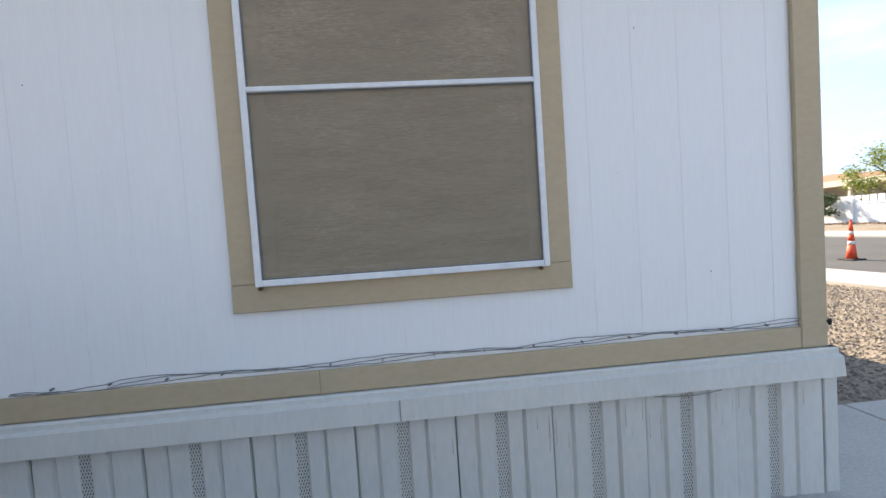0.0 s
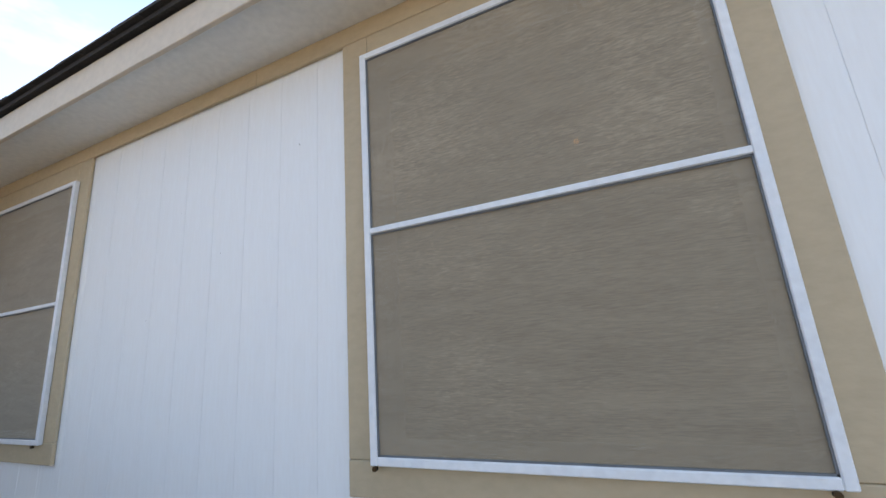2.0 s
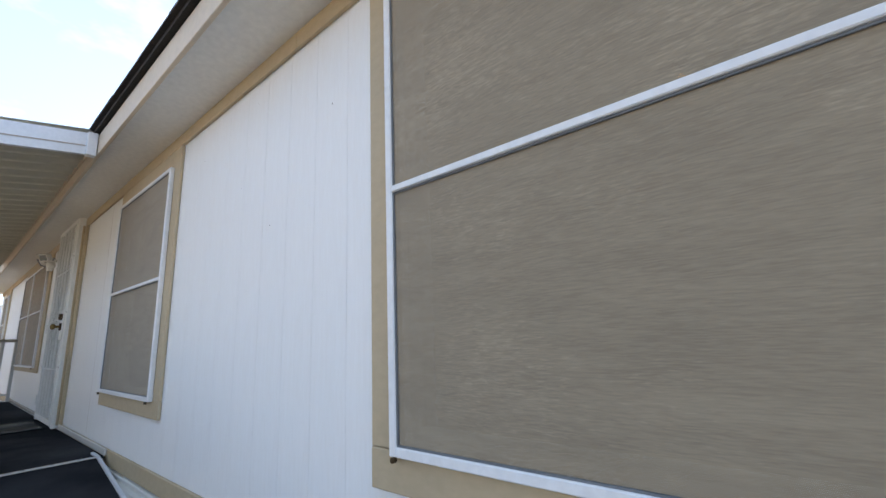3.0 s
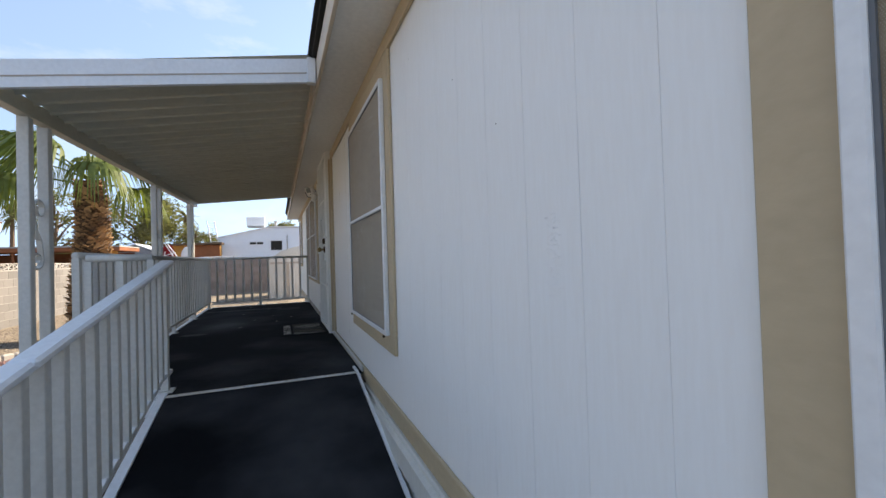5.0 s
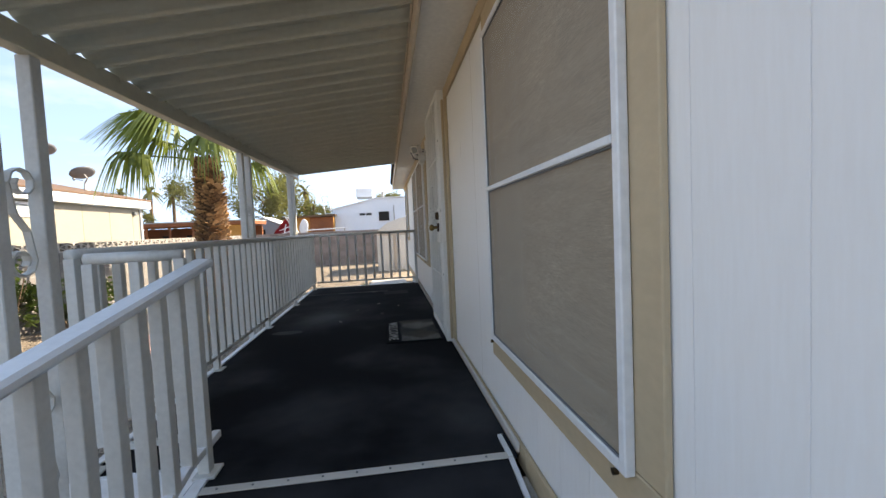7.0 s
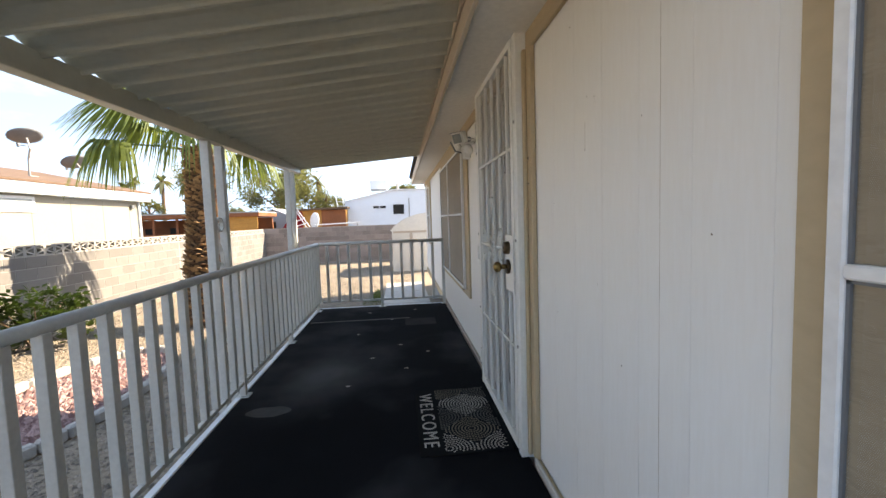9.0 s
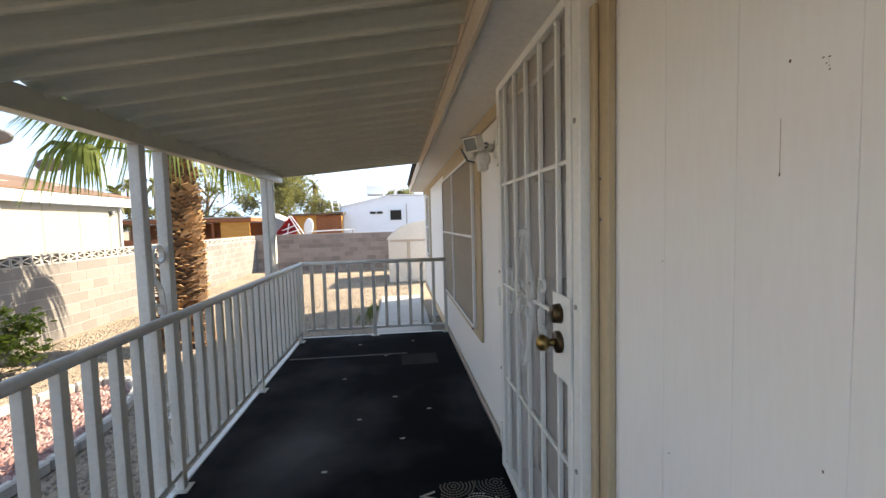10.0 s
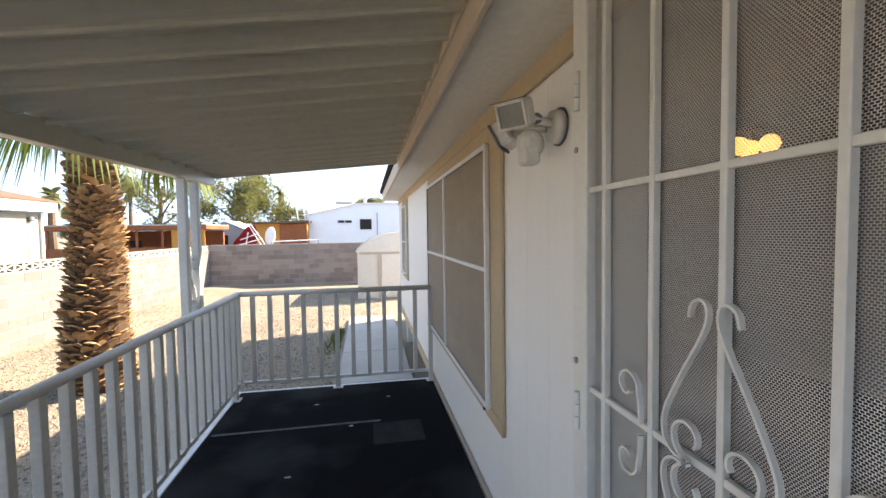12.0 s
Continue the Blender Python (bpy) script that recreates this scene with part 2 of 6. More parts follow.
AWNING = material("painted_awning_metal", (0.52, 0.50, 0.405), 0.36, 0.05, 25, 1.0, 0.05, spec=0.5)
CARPET = carpet_material("black_outdoor_carpet")
WORN = material("dusty_carpet", (0.034, 0.035, 0.037), 0.95, 0.3, 240, 5, 0.4, spec=0.1)
WORN_PALE = material("pale_dust", (0.095, 0.097, 0.10), 0.95, 0.3, 240, 5, 0.4, spec=0.1)
SEAM = material("dusty_seam", (0.15, 0.15, 0.15), 0.8, 0.4, 60, 9, 0.2)
STRIP = material("grey_metal_strip", (0.36, 0.35, 0.33), 0.55, 0.15, 60, 5, 0.2)
BRASS = material("aged_brass", (0.30, 0.20, 0.075), 0.28, 0.25, 60, 12, 0.05, metal=0.9)
BRASS_DARK = material("dark_bronze", (0.10, 0.065, 0.035), 0.4, 0.2, 60, 12, 0.05, metal=0.8)
CONCRETE = material("concrete", (0.42, 0.40, 0.37), 0.9, 0.12, 70, 1.0, 0.25)
BLOCK = material("concrete_block", (0.195, 0.182, 0.172), 0.95, 0.12, 80, 1.6, 0.5, piece=0.9)
BLOCK_FAR = material("concrete_block_run", (0.195, 0.182, 0.172), 0.95, 0.12, 80, 1.6, 0.5, piece=0.9, island=True)
BLOCK_DARK = material("weathered_block", (0.27, 0.225, 0.205), 0.95, 0.20, 80, 0.5, 0.5, piece=0.8, island=True)
MORTAR = material("mortar", (0.34, 0.322, 0.302), 0.95, 0.1, 70, 1.5, 0.4)
MORTAR_DARK = material("dark_mortar", (0.32, 0.28, 0.255), 0.95, 0.1, 70, 1.5, 0.4)
SAND = material("gravel_earth", (0.275, 0.222, 0.165), 0.98, 0.22, 26, 0.5, 0.9, dist=0.02)
STONE = material("gravel_stone", (0.28, 0.232, 0.188), 0.9, 0.28, 30, 6, 0.3, piece=1.4, island=True)
PINK_STONE = material("pink_lava_stone", (0.31, 0.205, 0.19), 0.9, 0.3, 30, 6, 0.3, tint=(0.14, 0.075, 0.07), piece=1.6, island=True)
ASPHALT = material("asphalt", (0.085, 0.083, 0.08), 0.95, 0.15, 60, 0.6, 0.4)
BARK = material("palm_boot", (0.45, 0.275, 0.135), 0.9, 0.22, 30, 5, 0.5, tint=(0.13, 0.07, 0.038), piece=1.0)
BARK_RUN = material("palm_boot_run", (0.45, 0.275, 0.135), 0.9, 0.22, 30, 5, 0.5, tint=(0.13, 0.07, 0.038), piece=1.0, island=True)
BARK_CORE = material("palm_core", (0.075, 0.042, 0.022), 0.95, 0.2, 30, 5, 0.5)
FROND = leaf_material("palm_frond", (0.13, 0.165, 0.045), (0.06, 0.09, 0.025))
STALK = material("palm_stalk", (0.25, 0.22, 0.07), 0.6, 0.15, 20, 4, 0.1)
LEAF = leaf_material("shrub_leaf", (0.052, 0.082, 0.026), (0.022, 0.042, 0.014))
TREE_LEAF = leaf_material("tree_leaf", (0.145, 0.15, 0.09), (0.07, 0.08, 0.045))
BRIGHT_LEAF = leaf_material("bright_leaf", (0.22, 0.25, 0.06), (0.08, 0.12, 0.03))
GRASS = leaf_material("grass", (0.075, 0.11, 0.025), (0.04, 0.065, 0.016))
TWIG = material("brown_wood", (0.15, 0.10, 0.065), 0.9, 0.2, 30, 4, 0.4)
CREAM_WALL = material("cream_metal_siding", (0.31, 0.285, 0.23), 0.6, 0.05, 20, 0.7, 0.1)
ROOF_BROWN = material("brown_roof", (0.145, 0.092, 0.065), 0.95, 0.12, 60, 1.0, 0.4)
ORANGE_WOOD = material("orange_plywood", (0.50, 0.245, 0.06), 0.8, 0.15, 20, 1.4, 0.2, stretch=(1, 1, 4))
RED_WOOD = material("red_brown_wood", (0.27, 0.10, 0.045), 0.85, 0.2, 20, 1.4, 0.3)
DARK_HOLE = tone("dark_opening", (0.02, 0.018, 0.016), 0.9)
BLUE_WHITE = material("white_lap_siding", (0.74, 0.78, 0.83), 0.6, 0.04, 20, 0.7, 0.1)
GREY_WALL = material("grey_shed_siding", (0.34, 0.38, 0.40), 0.7, 0.08, 20, 1, 0.1)
SHED_WHITE = material("white_shed_metal", (0.60, 0.575, 0.53), 0.5, 0.06, 20, 1.2, 0.08, spec=0.5)
SHED_TRIM = tone("grey_tan_trim", (0.42, 0.36, 0.30), 0.6)
RED_CLOTH = material("red_cloth", (0.30, 0.022, 0.03), 0.8, 0.25, 12, 3, 0.2)
DISH_GREY = material("dish_grey", (0.16, 0.172, 0.185), 0.5, 0.1, 30, 3, 0.05)
CONE_ORANGE = tone("cone_orange", (0.85, 0.09, 0.035), 0.5)
CONE_BAND = tone("cone_reflective_band", (0.8, 0.72, 0.65), 0.4)
BLACK_RUBBER = tone("black_rubber", (0.02, 0.02, 0.02), 0.7)
CABLE = tone("grey_cable", (0.22, 0.21, 0.20), 0.6)
MAT_BLACK = material("mat_rubber", (0.011, 0.011, 0.012), 0.95, 0.2, 200, 4, 0.4, spec=0.08)
MAT_GREY = material("mat_print_grey", (0.50, 0.49, 0.465), 0.85, 0.25, 260, 5, 0.5)
MAT_DARK = material("mat_print_dark", (0.13, 0.128, 0.12), 0.85, 0.25, 260, 5, 0.5)
MAT_BROWN = material("mat_print_brown", (0.23, 0.20, 0.155), 0.85, 0.25, 260, 5, 0.5)
INNER = material("interior_wall", (0.24, 0.21, 0.175), 0.8, 0.05, 20, 1, 0.05)
LAMP_WARM = glow("warm_bulb", (1.0, 0.45, 0.14), 0.55)
GLASS = glass("window_glass")
LENS = tone("lamp_lens", (0.13, 0.155, 0.16), 0.15, spec=0.6)
# blue of the distance haze put into the base colour
HAZE_MOUNTAIN = material("haze_painted_mountain", (0.20, 0.24, 0.32), 1.0, 0.1, 0.05, 0.01, 0.0)
LAMP_INSIDE = tone("lamp_reflector", (0.10, 0.125, 0.13), 0.3, metal=0.6)
PLASTIC_WHITE = tone("white_plastic", (0.74, 0.73, 0.69), 0.45)
TERRACOTTA = tone("terracotta_roof", (0.38, 0.25, 0.18), 0.85)

# ---- building helpers ----


def link(name, bm, mat, parent=None, smooth=False):
    me = bpy.data.meshes.new(name)
    bm.to_mesh(me)
    bm.free()
    me.materials.append(mat)
    if smooth:
        for p in me.polygons:
            p.use_smooth = True
    ob = new(name, me)
    if parent is not None:
        ob.parent = parent
    return ob


def part(name, bm, mat, parent, label="", smooth=False):
    ob = link(name, bm, mat, parent, smooth)
    if label:
        tagged(ob, label)
    return ob


def again(name, ob, m, parent, label=""):
    """A further piece on the mesh of ob."""
    o = new(name, ob.data)
    o.parent = parent
    o.matrix_basis = m
    if label:
        tagged(o, label)
    return o


def thing(name, label, category, at=(0, 0, 0), rz=0, group="", kind=""):
    e = new(name)
    e.empty_display_size = 0.1
    e.matrix_basis = pose(*at, 0, 0, rz)
    return tagged(e, label, category, group, kind)


def box(x0, x1, y0, y1, z0, z1, bevel=0.0, bm=None):
    bm = bm or bmesh.new()
    vs = [bm.verts.new(p) for p in ((x0, y0, z0), (x1, y0, z0), (x1, y1, z0), (x0, y1, z0), (x0, y0, z1), (x1, y0, z1), (x1, y1, z1), (x0, y1, z1))]
    fs = [bm.faces.new([vs[i] for i in q]) for q in ((3, 2, 1, 0), (4, 5, 6, 7), (0, 1, 5, 4), (1, 2, 6, 5), (2, 3, 7, 6), (3, 0, 4, 7))]
    if bevel:
        es = {e for f in fs for e in f.edges}
        bmesh.ops.bevel(bm, geom=list(es), offset=bevel, segments=1, affect="EDGES", clamp_overlap=True)
    return bm


def bar(a, b, w, h, bevel=0.0, up=(0, 0, 1), bm=None):
    """A square bar from a to b, w wide and h high."""
    a, b = Vector(a), Vector(b)
    t = (b - a).normalized()
    s = t.cross(Vector(up))
    s = s.normalized() if s.length > 1e-4 else Vector((1, 0, 0))
    u = s.cross(t)
    bm = bm or bmesh.new()
    ring = []
    for p in (a, b):
        ring.append([bm.verts.new(p + s * (i * w / 2) + u * (j * h / 2)) for i, j in ((-1, -1), (1, -1), (1, 1), (-1, 1))])
    fs = [bm.faces.new(ring[0]), bm.faces.new(ring[1][::-1])]
    for i in range(4):
        fs.append(bm.faces.new((ring[0][i], ring[1][i], ring[1][(i + 1) % 4], ring[0][(i + 1) % 4])))
    bmesh.ops.recalc_face_normals(bm, faces=fs)
    if bevel:
        bmesh.ops.bevel(bm, geom=list({e for f in fs for e in f.edges}), offset=bevel, segments=1, affect="EDGES", clamp_overlap=True)
    return bm


def tube(points, r, sides=8, bm=None, radii=None, flat=1.0):
    """A round rod along points; radii may give each point its own."""
    bm = bm or bmesh.new()
    pts = [Vector(p) for p in points]
    rings = []
    side = None
    for i, p in enumerate(pts):
        t = (pts[min(i + 1, len(pts) - 1)] - pts[max(i - 1, 0)]).normalized()
        if side is None:
            side = t.orthogonal().normalized()
        side = (side - t * side.dot(t))
        side = side.normalized() if side.length > 1e-5 else t.orthogonal().normalized()
        up = t.cross(side)
        rr = radii[i] if radii else r
        rings.append([bm.verts.new(p + side * (math.cos(k * math.tau / sides) * rr) + up * (math.sin(k * math.tau / sides) * rr * flat)) for k in range(sides)])
    for a, b in zip(rings, rings[1:]):
        for k in range(sides):
            bm.faces.new((a[k], a[(k + 1) % sides], b[(k + 1) % sides], b[k]))
    bm.faces.new(rings[0][::-1])
    bm.faces.new(rings[-1])
    return bm


def ribbon(points, w, d, across):
    """A flat bar, w wide along `across` and d thick, bent along points."""
    bm = bmesh.new()
    pts = [Vector(p) for p in points]
    ac = Vector(across).normalized()
    rings = []
    for i, p in enumerate(pts):
        t = (pts[min(i + 1, len(pts) - 1)] - pts[max(i - 1, 0)]).normalized()
        nrm = t.cross(ac).normalized()
        rings.append([bm.verts.new(p + ac * (a * w / 2) + nrm * (b * d / 2)) for a, b in ((-1, -1), (1, -1), (1, 1), (-1, 1))])
    for a, b in zip(rings, rings[1:]):
        for k in range(4):
            bm.faces.new((a[k], a[(k + 1) % 4], b[(k + 1) % 4], b[k]))
    bm.faces.new(rings[0][::-1])
    bm.faces.new(rings[-1])
    return bm


def prism(outline, axis, lo, hi, bm=None):
    """An outline of 2D points pushed along an axis: 'x' takes (y, z), 'y' takes (x, z), 'z' takes (x, y)."""
    bm = bm or bmesh.new()

    def place(p, v):
        return {"x": (v, p[0], p[1]), "y": (p[0], v, p[1]), "z": (p[0], p[1], v)}[axis]

    a = [bm.verts.new(place(p, lo)) for p in outline]
    b = [bm.verts.new(place(p, hi)) for p in outline]
    fs = [bm.faces.new(a), bm.faces.new(b[::-1])]
    for i in range(len(outline)):
        j = (i + 1) % len(outline)
        fs.append(bm.faces.new((a[i], b[i], b[j], a[j])))
    bmesh.ops.recalc_face_normals(bm, faces=fs)
    return bm


def disc(c, r, depth, axis="y", seg=24, bm=None, r2=None):
    bm = bm or bmesh.new()
    m = {"y": Matrix.Rotation(radians(90), 4, "X"), "x": Matrix.Rotation(radians(90), 4, "Y"), "z": Matrix.Identity(4)}[axis]
    bmesh.ops.create_cone(bm, cap_ends=True, segments=seg, radius1=r, radius2=r if r2 is None else r2, depth=depth, matrix=Matrix.Translation(c) @ m)
    return bm


def structure(ob, label, category):
    return tagged(ob, label, category, kind="structure")

# ---- numbers of the plan (metres; the house front faces -y) ----
WALL_Y = 1.68
HOUSE_X0, HOUSE_X1 = -13.4, 1.807
HOUSE_BACK = 9.6
SOFFIT_Z, TRIM_Z = 2.80, 2.715
EAVE_Y = 1.36
DECK_Z = 0.74
DECK_X0, DECK_X1 = -9.16, -3.45
DECK_OUT = -0.14
RAMP_OUT = 0.385
RAMP_X1, RAMP_Z1 = 0.22, 0.02
RAIL_Z = 1.67
SIDE_WALL_Y = -5.25
FAR_WALL_X = -23.5

# openings of the front wall: x0, x1, z0, z1
OPENINGS = [(-0.56, 0.53, 1.18, 2.58), (-3.72, -2.66, 1.18, 2.58), (-9.26, -7.25, 1.29, 2.58), (-12.3, -11.75, 1.55, 2.58), (-6.17, -5.27, 0.74, 2.79)]

# ---- ground ----


def ground_height(x, y):
    rise = min(1, max(0, (-3.4 - y) / 1.6))
    near = min(1, max(0, (-6 - x) / 3))
    return 0.11 * rise * rise * (3 - 2 * rise) * near


def build_ground():
    bm = bmesh.new()
    xs = [-900, -300, -120, -60, -40, -30] + [round(-26 + 0.5 * i, 2) for i in range(65)] + [12, 20, 40, 90, 300, 900]
    ys = [-900, -300, -90, -40, -20, -10] + [round(-7 + 0.4 * i, 2) for i in range(36)] + [12, 20, 40, 90, 300, 900]
    grid = [[bm.verts.new((x, y, ground_height(x, y) if y > -12 else 0.11 * (x < -7))) for x in xs] for y in ys]
    for j in range(len(ys) - 1):
        for i in range(len(xs) - 1):
            bm.faces.new((grid[j][i], grid[j][i + 1], grid[j + 1][i + 1], grid[j + 1][i]))
    return structure(link("ground", bm, SAND, smooth=True), "dry tan gravel and bare earth around the house", "ground")


build_ground()


def stones(name, label, spots, mat, size, seed):
    """Loose small stones as one scatter of squashed, uneven pebbles."""
    rnd = random.Random(seed)
    verts, faces = [], []
    for x, y in spots:
        r = size * rnd.uniform(0.5, 1.3)
        a = rnd.uniform(0, 3.14)
        z = ground_height(x, y)
        n = len(verts)
        for k in range(4):
            rr = r * rnd.uniform(0.7, 1.2)
            verts.append((x + rr * math.cos(a + k * 1.5708), y + rr * math.sin(a + k * 1.5708), z + r * rnd.uniform(0.0, 0.25)))
        verts.append((x + r * rnd.uniform(-0.3, 0.3), y + r * rnd.uniform(-0.3, 0.3), z + r * rnd.uniform(0.5, 1.0)))
        faces += [(n, n + 1, n + 4), (n + 1, n + 2, n + 4), (n + 2, n + 3, n + 4), (n + 3, n, n + 4)]
    me = bpy.data.meshes.new(name)
    me.from_pydata(verts, [], faces)
    me.materials.append(mat)
    return tagged(new(name, me), label, "gravel", kind="stuff")


rnd = random.Random(5)
yard = []
while len(yard) < 42000:
    x, y = rnd.uniform(-22, -3.6), rnd.uniform(-5.1, 1.4)
    if rnd.random() > math.exp(-max(0, (-x - 11)) / 5):
        continue
    if DECK_X0 - 0.05 < x and y > DECK_OUT - 0.05:
        continue
    if ((x + 8.2) / 1.9) ** 2 + ((y + 2.85) / 0.85) ** 2 < 1 or (x > -15.9 and x < -9.2 and y > 0.5):
        continue
    yard.append((x, y))
stones("yard_gravel", "small tan and grey gravel stones over the yard", yard, STONE, 0.020, 11)
front = [(rnd.uniform(2.0, 6.9), rnd.uniform(2.45, 9.0)) for i in range(26000)]
stones("front_gravel", "coarse tan gravel stones beside the front path", front, STONE, 0.021, 12)

# concrete paths
slab = thing("pavement", "pale concrete path slabs beside the house wall", "path", kind="structure")
for i in range(4):
    part("slab", box(-15.7 + i * 1.55, -15.7 + i * 1.55 + 1.535, 0.58, 1.66, -0.1, 0.075, 0.008), CONCRETE, slab)
front_path = thing("pavement", "grey concrete front path with scored joints", "path", kind="structure")
for i in range(4):
    part("slab", box(1.2 + i * 1.5, 1.2 + i * 1.5 + 1.488, 1.1, 2.38, -0.1, 0.03, 0.006), CONCRETE, front_path)
    part("slab", box(1.2 + i * 1.5, 1.2 + i * 1.5 + 1.488, -2.4, 1.088, -0.1, 0.03, 0.006), CONCRETE, front_path)

# street in front of the house end
structure(link("road", box(8.35, 17.6, -120, 160, -0.2, 0.012), ASPHALT), "worn grey asphalt road", "road")
structure(link("kerb", box(7.05, 8.35, -120, 160, -0.2, 0.06, 0.02), CONCRETE), "pale concrete kerb and sidewalk along the road", "kerb")
structure(link("kerb", box(17.6, 20.4, -120, 160, -0.2, 0.10, 0.02), CONCRETE), "pale concrete sidewalk across the road", "kerb")

# ---- house shell ----
wall = thing("wall_front", "white grooved plywood siding on the front of the mobile home", "wall", kind="structure")


def spans(x0, x1):
    """The stretch x0 to x1 of the front wall, cut into pieces that leave the openings free."""
    out, cuts = [], sorted({x0, x1, *[c for o in OPENINGS for c in o[:2] if x0 < c < x1]})
    for a, b in zip(cuts, cuts[1:]):
        z = 0.66
        for o in sorted(OPENINGS, key=lambda q: q[2]):
            if o[0] <= (a + b) / 2 <= o[1]:
                out.append((a, b, z, o[2]))
                z = o[3]
        out.append((a, b, z, SOFFIT_Z))
    return [s for s in out if s[3] - s[2] > 0.03]


bm = bmesh.new()
for a, b, z0, z1 in spans(HOUSE_X0, HOUSE_X1):
    box(a, b, WALL_Y + 0.0002, WALL_Y + 0.11, z0, z1, bm=bm)
part("wall_core", bm, WHITE_SIDING, wall)
x = -0.65 - 0.2035 * 62
meshes = {}
while x < HOUSE_X1:
    a, b = max(x, HOUSE_X0) + 0.0007, min(x + 0.2035, HOUSE_X1) - 0.0007
    if b - a > 0.02:
        for p, q, z0, z1 in spans(a, b):
            key = (round(q - p, 3), round(z0, 3), round(z1, 3))
            if key not in meshes:
                meshes[key] = part("siding_strip", box(0, q - p, -0.0042, -0.0028, z0, z1, 0.0012), WHITE_SIDING, wall)
                meshes[key].matrix_basis = pose(p, WALL_Y + 0.003, 0)
            else:
                again("siding_strip", meshes[key], pose(p, WALL_Y + 0.003, 0), wall)
    x += 0.2035

shell = bmesh.new()
box(HOUSE_X1 - 0.11, HOUSE_X1, WALL_Y + 0.11, HOUSE_BACK, 0.0, SOFFIT_Z, bm=shell)
structure(link("wall_east", shell, WHITE_SIDING), "white painted end wall of the mobile home", "wall")
structure(link("wall_west", box(HOUSE_X0, HOUSE_X0 + 0.11, WALL_Y + 0.11, HOUSE_BACK, 0.0, SOFFIT_Z), WHITE_SIDING), "white painted far end wall of the mobile home", "wall")
# unseen wing, added to cast the shade that lies on the far path
wing = thing("wall_shade_wing", "plain white set-back wing, unseen, added to shade the path at the far end", "wall", kind="structure")
part("wing_wall", box(-15.55, HOUSE_X0 - 0.002, 2.3, HOUSE_BACK, 0.0, 2.9), WHITE_SIDING, wing)
part("wing_roof", box(-15.6, HOUSE_X0 - 0.21, 2.26, HOUSE_BACK + 0.04, 2.902, 2.98), SHINGLE, wing)
structure(link("wall_back", box(HOUSE_X0 + 0.11, HOUSE_X1 - 0.11, HOUSE_BACK - 0.11, HOUSE_BACK, 0.0, SOFFIT_Z), INNER), "plain back wall of the mobile home", "wall")
structure(link("wall_room", box(HOUSE_X0 + 0.11, HOUSE_X1 - 0.11, 5.2, 5.3, DECK_Z, 2.964), INNER), "plain inner wall behind the windows", "wall")
structure(link("wall_partition", box(-4.75, -4.65, WALL_Y + 0.115, 5.195, DECK_Z, 2.964), INNER), "plain inner partition wall", "wall")
structure(link("floor", box(HOUSE_X0 + 0.11, HOUSE_X1 - 0.11, WALL_Y + 0.11, HOUSE_BACK - 0.11, DECK_Z - 0.1, DECK_Z), INNER), "plain floor inside the mobile home", "floor")
structure(link("ceiling", box(HOUSE_X0 + 0.11, HOUSE_X1 - 0.11, WALL_Y + 0.11, HOUSE_BACK - 0.11, 2.965, 2.995), INNER), "plain ceiling inside the mobile home", "ceiling")

# roof: soffit, fascia, shingle slopes, gable ends
ROOF_X0, ROOF_X1 = HOUSE_X0 - 0.2, HOUSE_X1 + 0.14
roof = thing("roof", "low dark shingle roof with cream fascia and soffit", "roof", kind="structure")
part("soffit", box(ROOF_X0, ROOF_X1, EAVE_Y + 0.02, WALL_Y + 0.11, SOFFIT_Z, SOFFIT_Z + 0.015), SOFFIT, roof)
part("fascia_board", box(ROOF_X0, ROOF_X1, EAVE_Y - 0.002, EAVE_Y + 0.02, SOFFIT_Z - 0.02, SOFFIT_Z + 0.135, 0.003), FASCIA, roof)
part("fascia_board", box(ROOF_X0, ROOF_X1, HOUSE_BACK + 0.3, HOUSE_BACK + 0.32, SOFFIT_Z - 0.02, SOFFIT_Z + 0.135), FASCIA, roof)
RIDGE_Y, RIDGE_Z = 5.65, 4.0
z_e = SOFFIT_Z + 0.137
part("roof_slope", prism([(EAVE_Y - 0.03, z_e), (EAVE_Y - 0.03, z_e + 0.025), (RIDGE_Y, RIDGE_Z), (RIDGE_Y, RIDGE_Z - 0.03)], "x", ROOF_X0 - 0.02, ROOF_X1 + 0.02), SHINGLE, roof)
part("roof_slope", prism([(HOUSE_BACK + 0.35, z_e), (HOUSE_BACK + 0.35, z_e + 0.025), (RIDGE_Y, RIDGE_Z), (RIDGE_Y, RIDGE_Z - 0.03)], "x", ROOF_X0 - 0.02, ROOF_X1 + 0.02), SHINGLE, roof)
for gx in (HOUSE_X0 + 0.02, HOUSE_X1 - 0.12):
    part("gable", prism([(WALL_Y, SOFFIT_Z + 0.02), (HOUSE_BACK, SOFFIT_Z + 0.02), (RIDGE_Y, RIDGE_Z - 0.06)], "x", gx, gx + 0.1), WHITE_SIDING, roof)
for gx in (ROOF_X0, ROOF_X1 - 0.02):
    part("rake_board", prism([(EAVE_Y + 0.02, SOFFIT_Z + 0.0), (EAVE_Y + 0.02, z_e - 0.004), (RIDGE_Y, RIDGE_Z - 0.035), (RIDGE_Y, RIDGE_Z - 0.17)], "x", gx, gx + 0.02), FASCIA, roof)
rs = random.Random(3)
xx = ROOF_X0
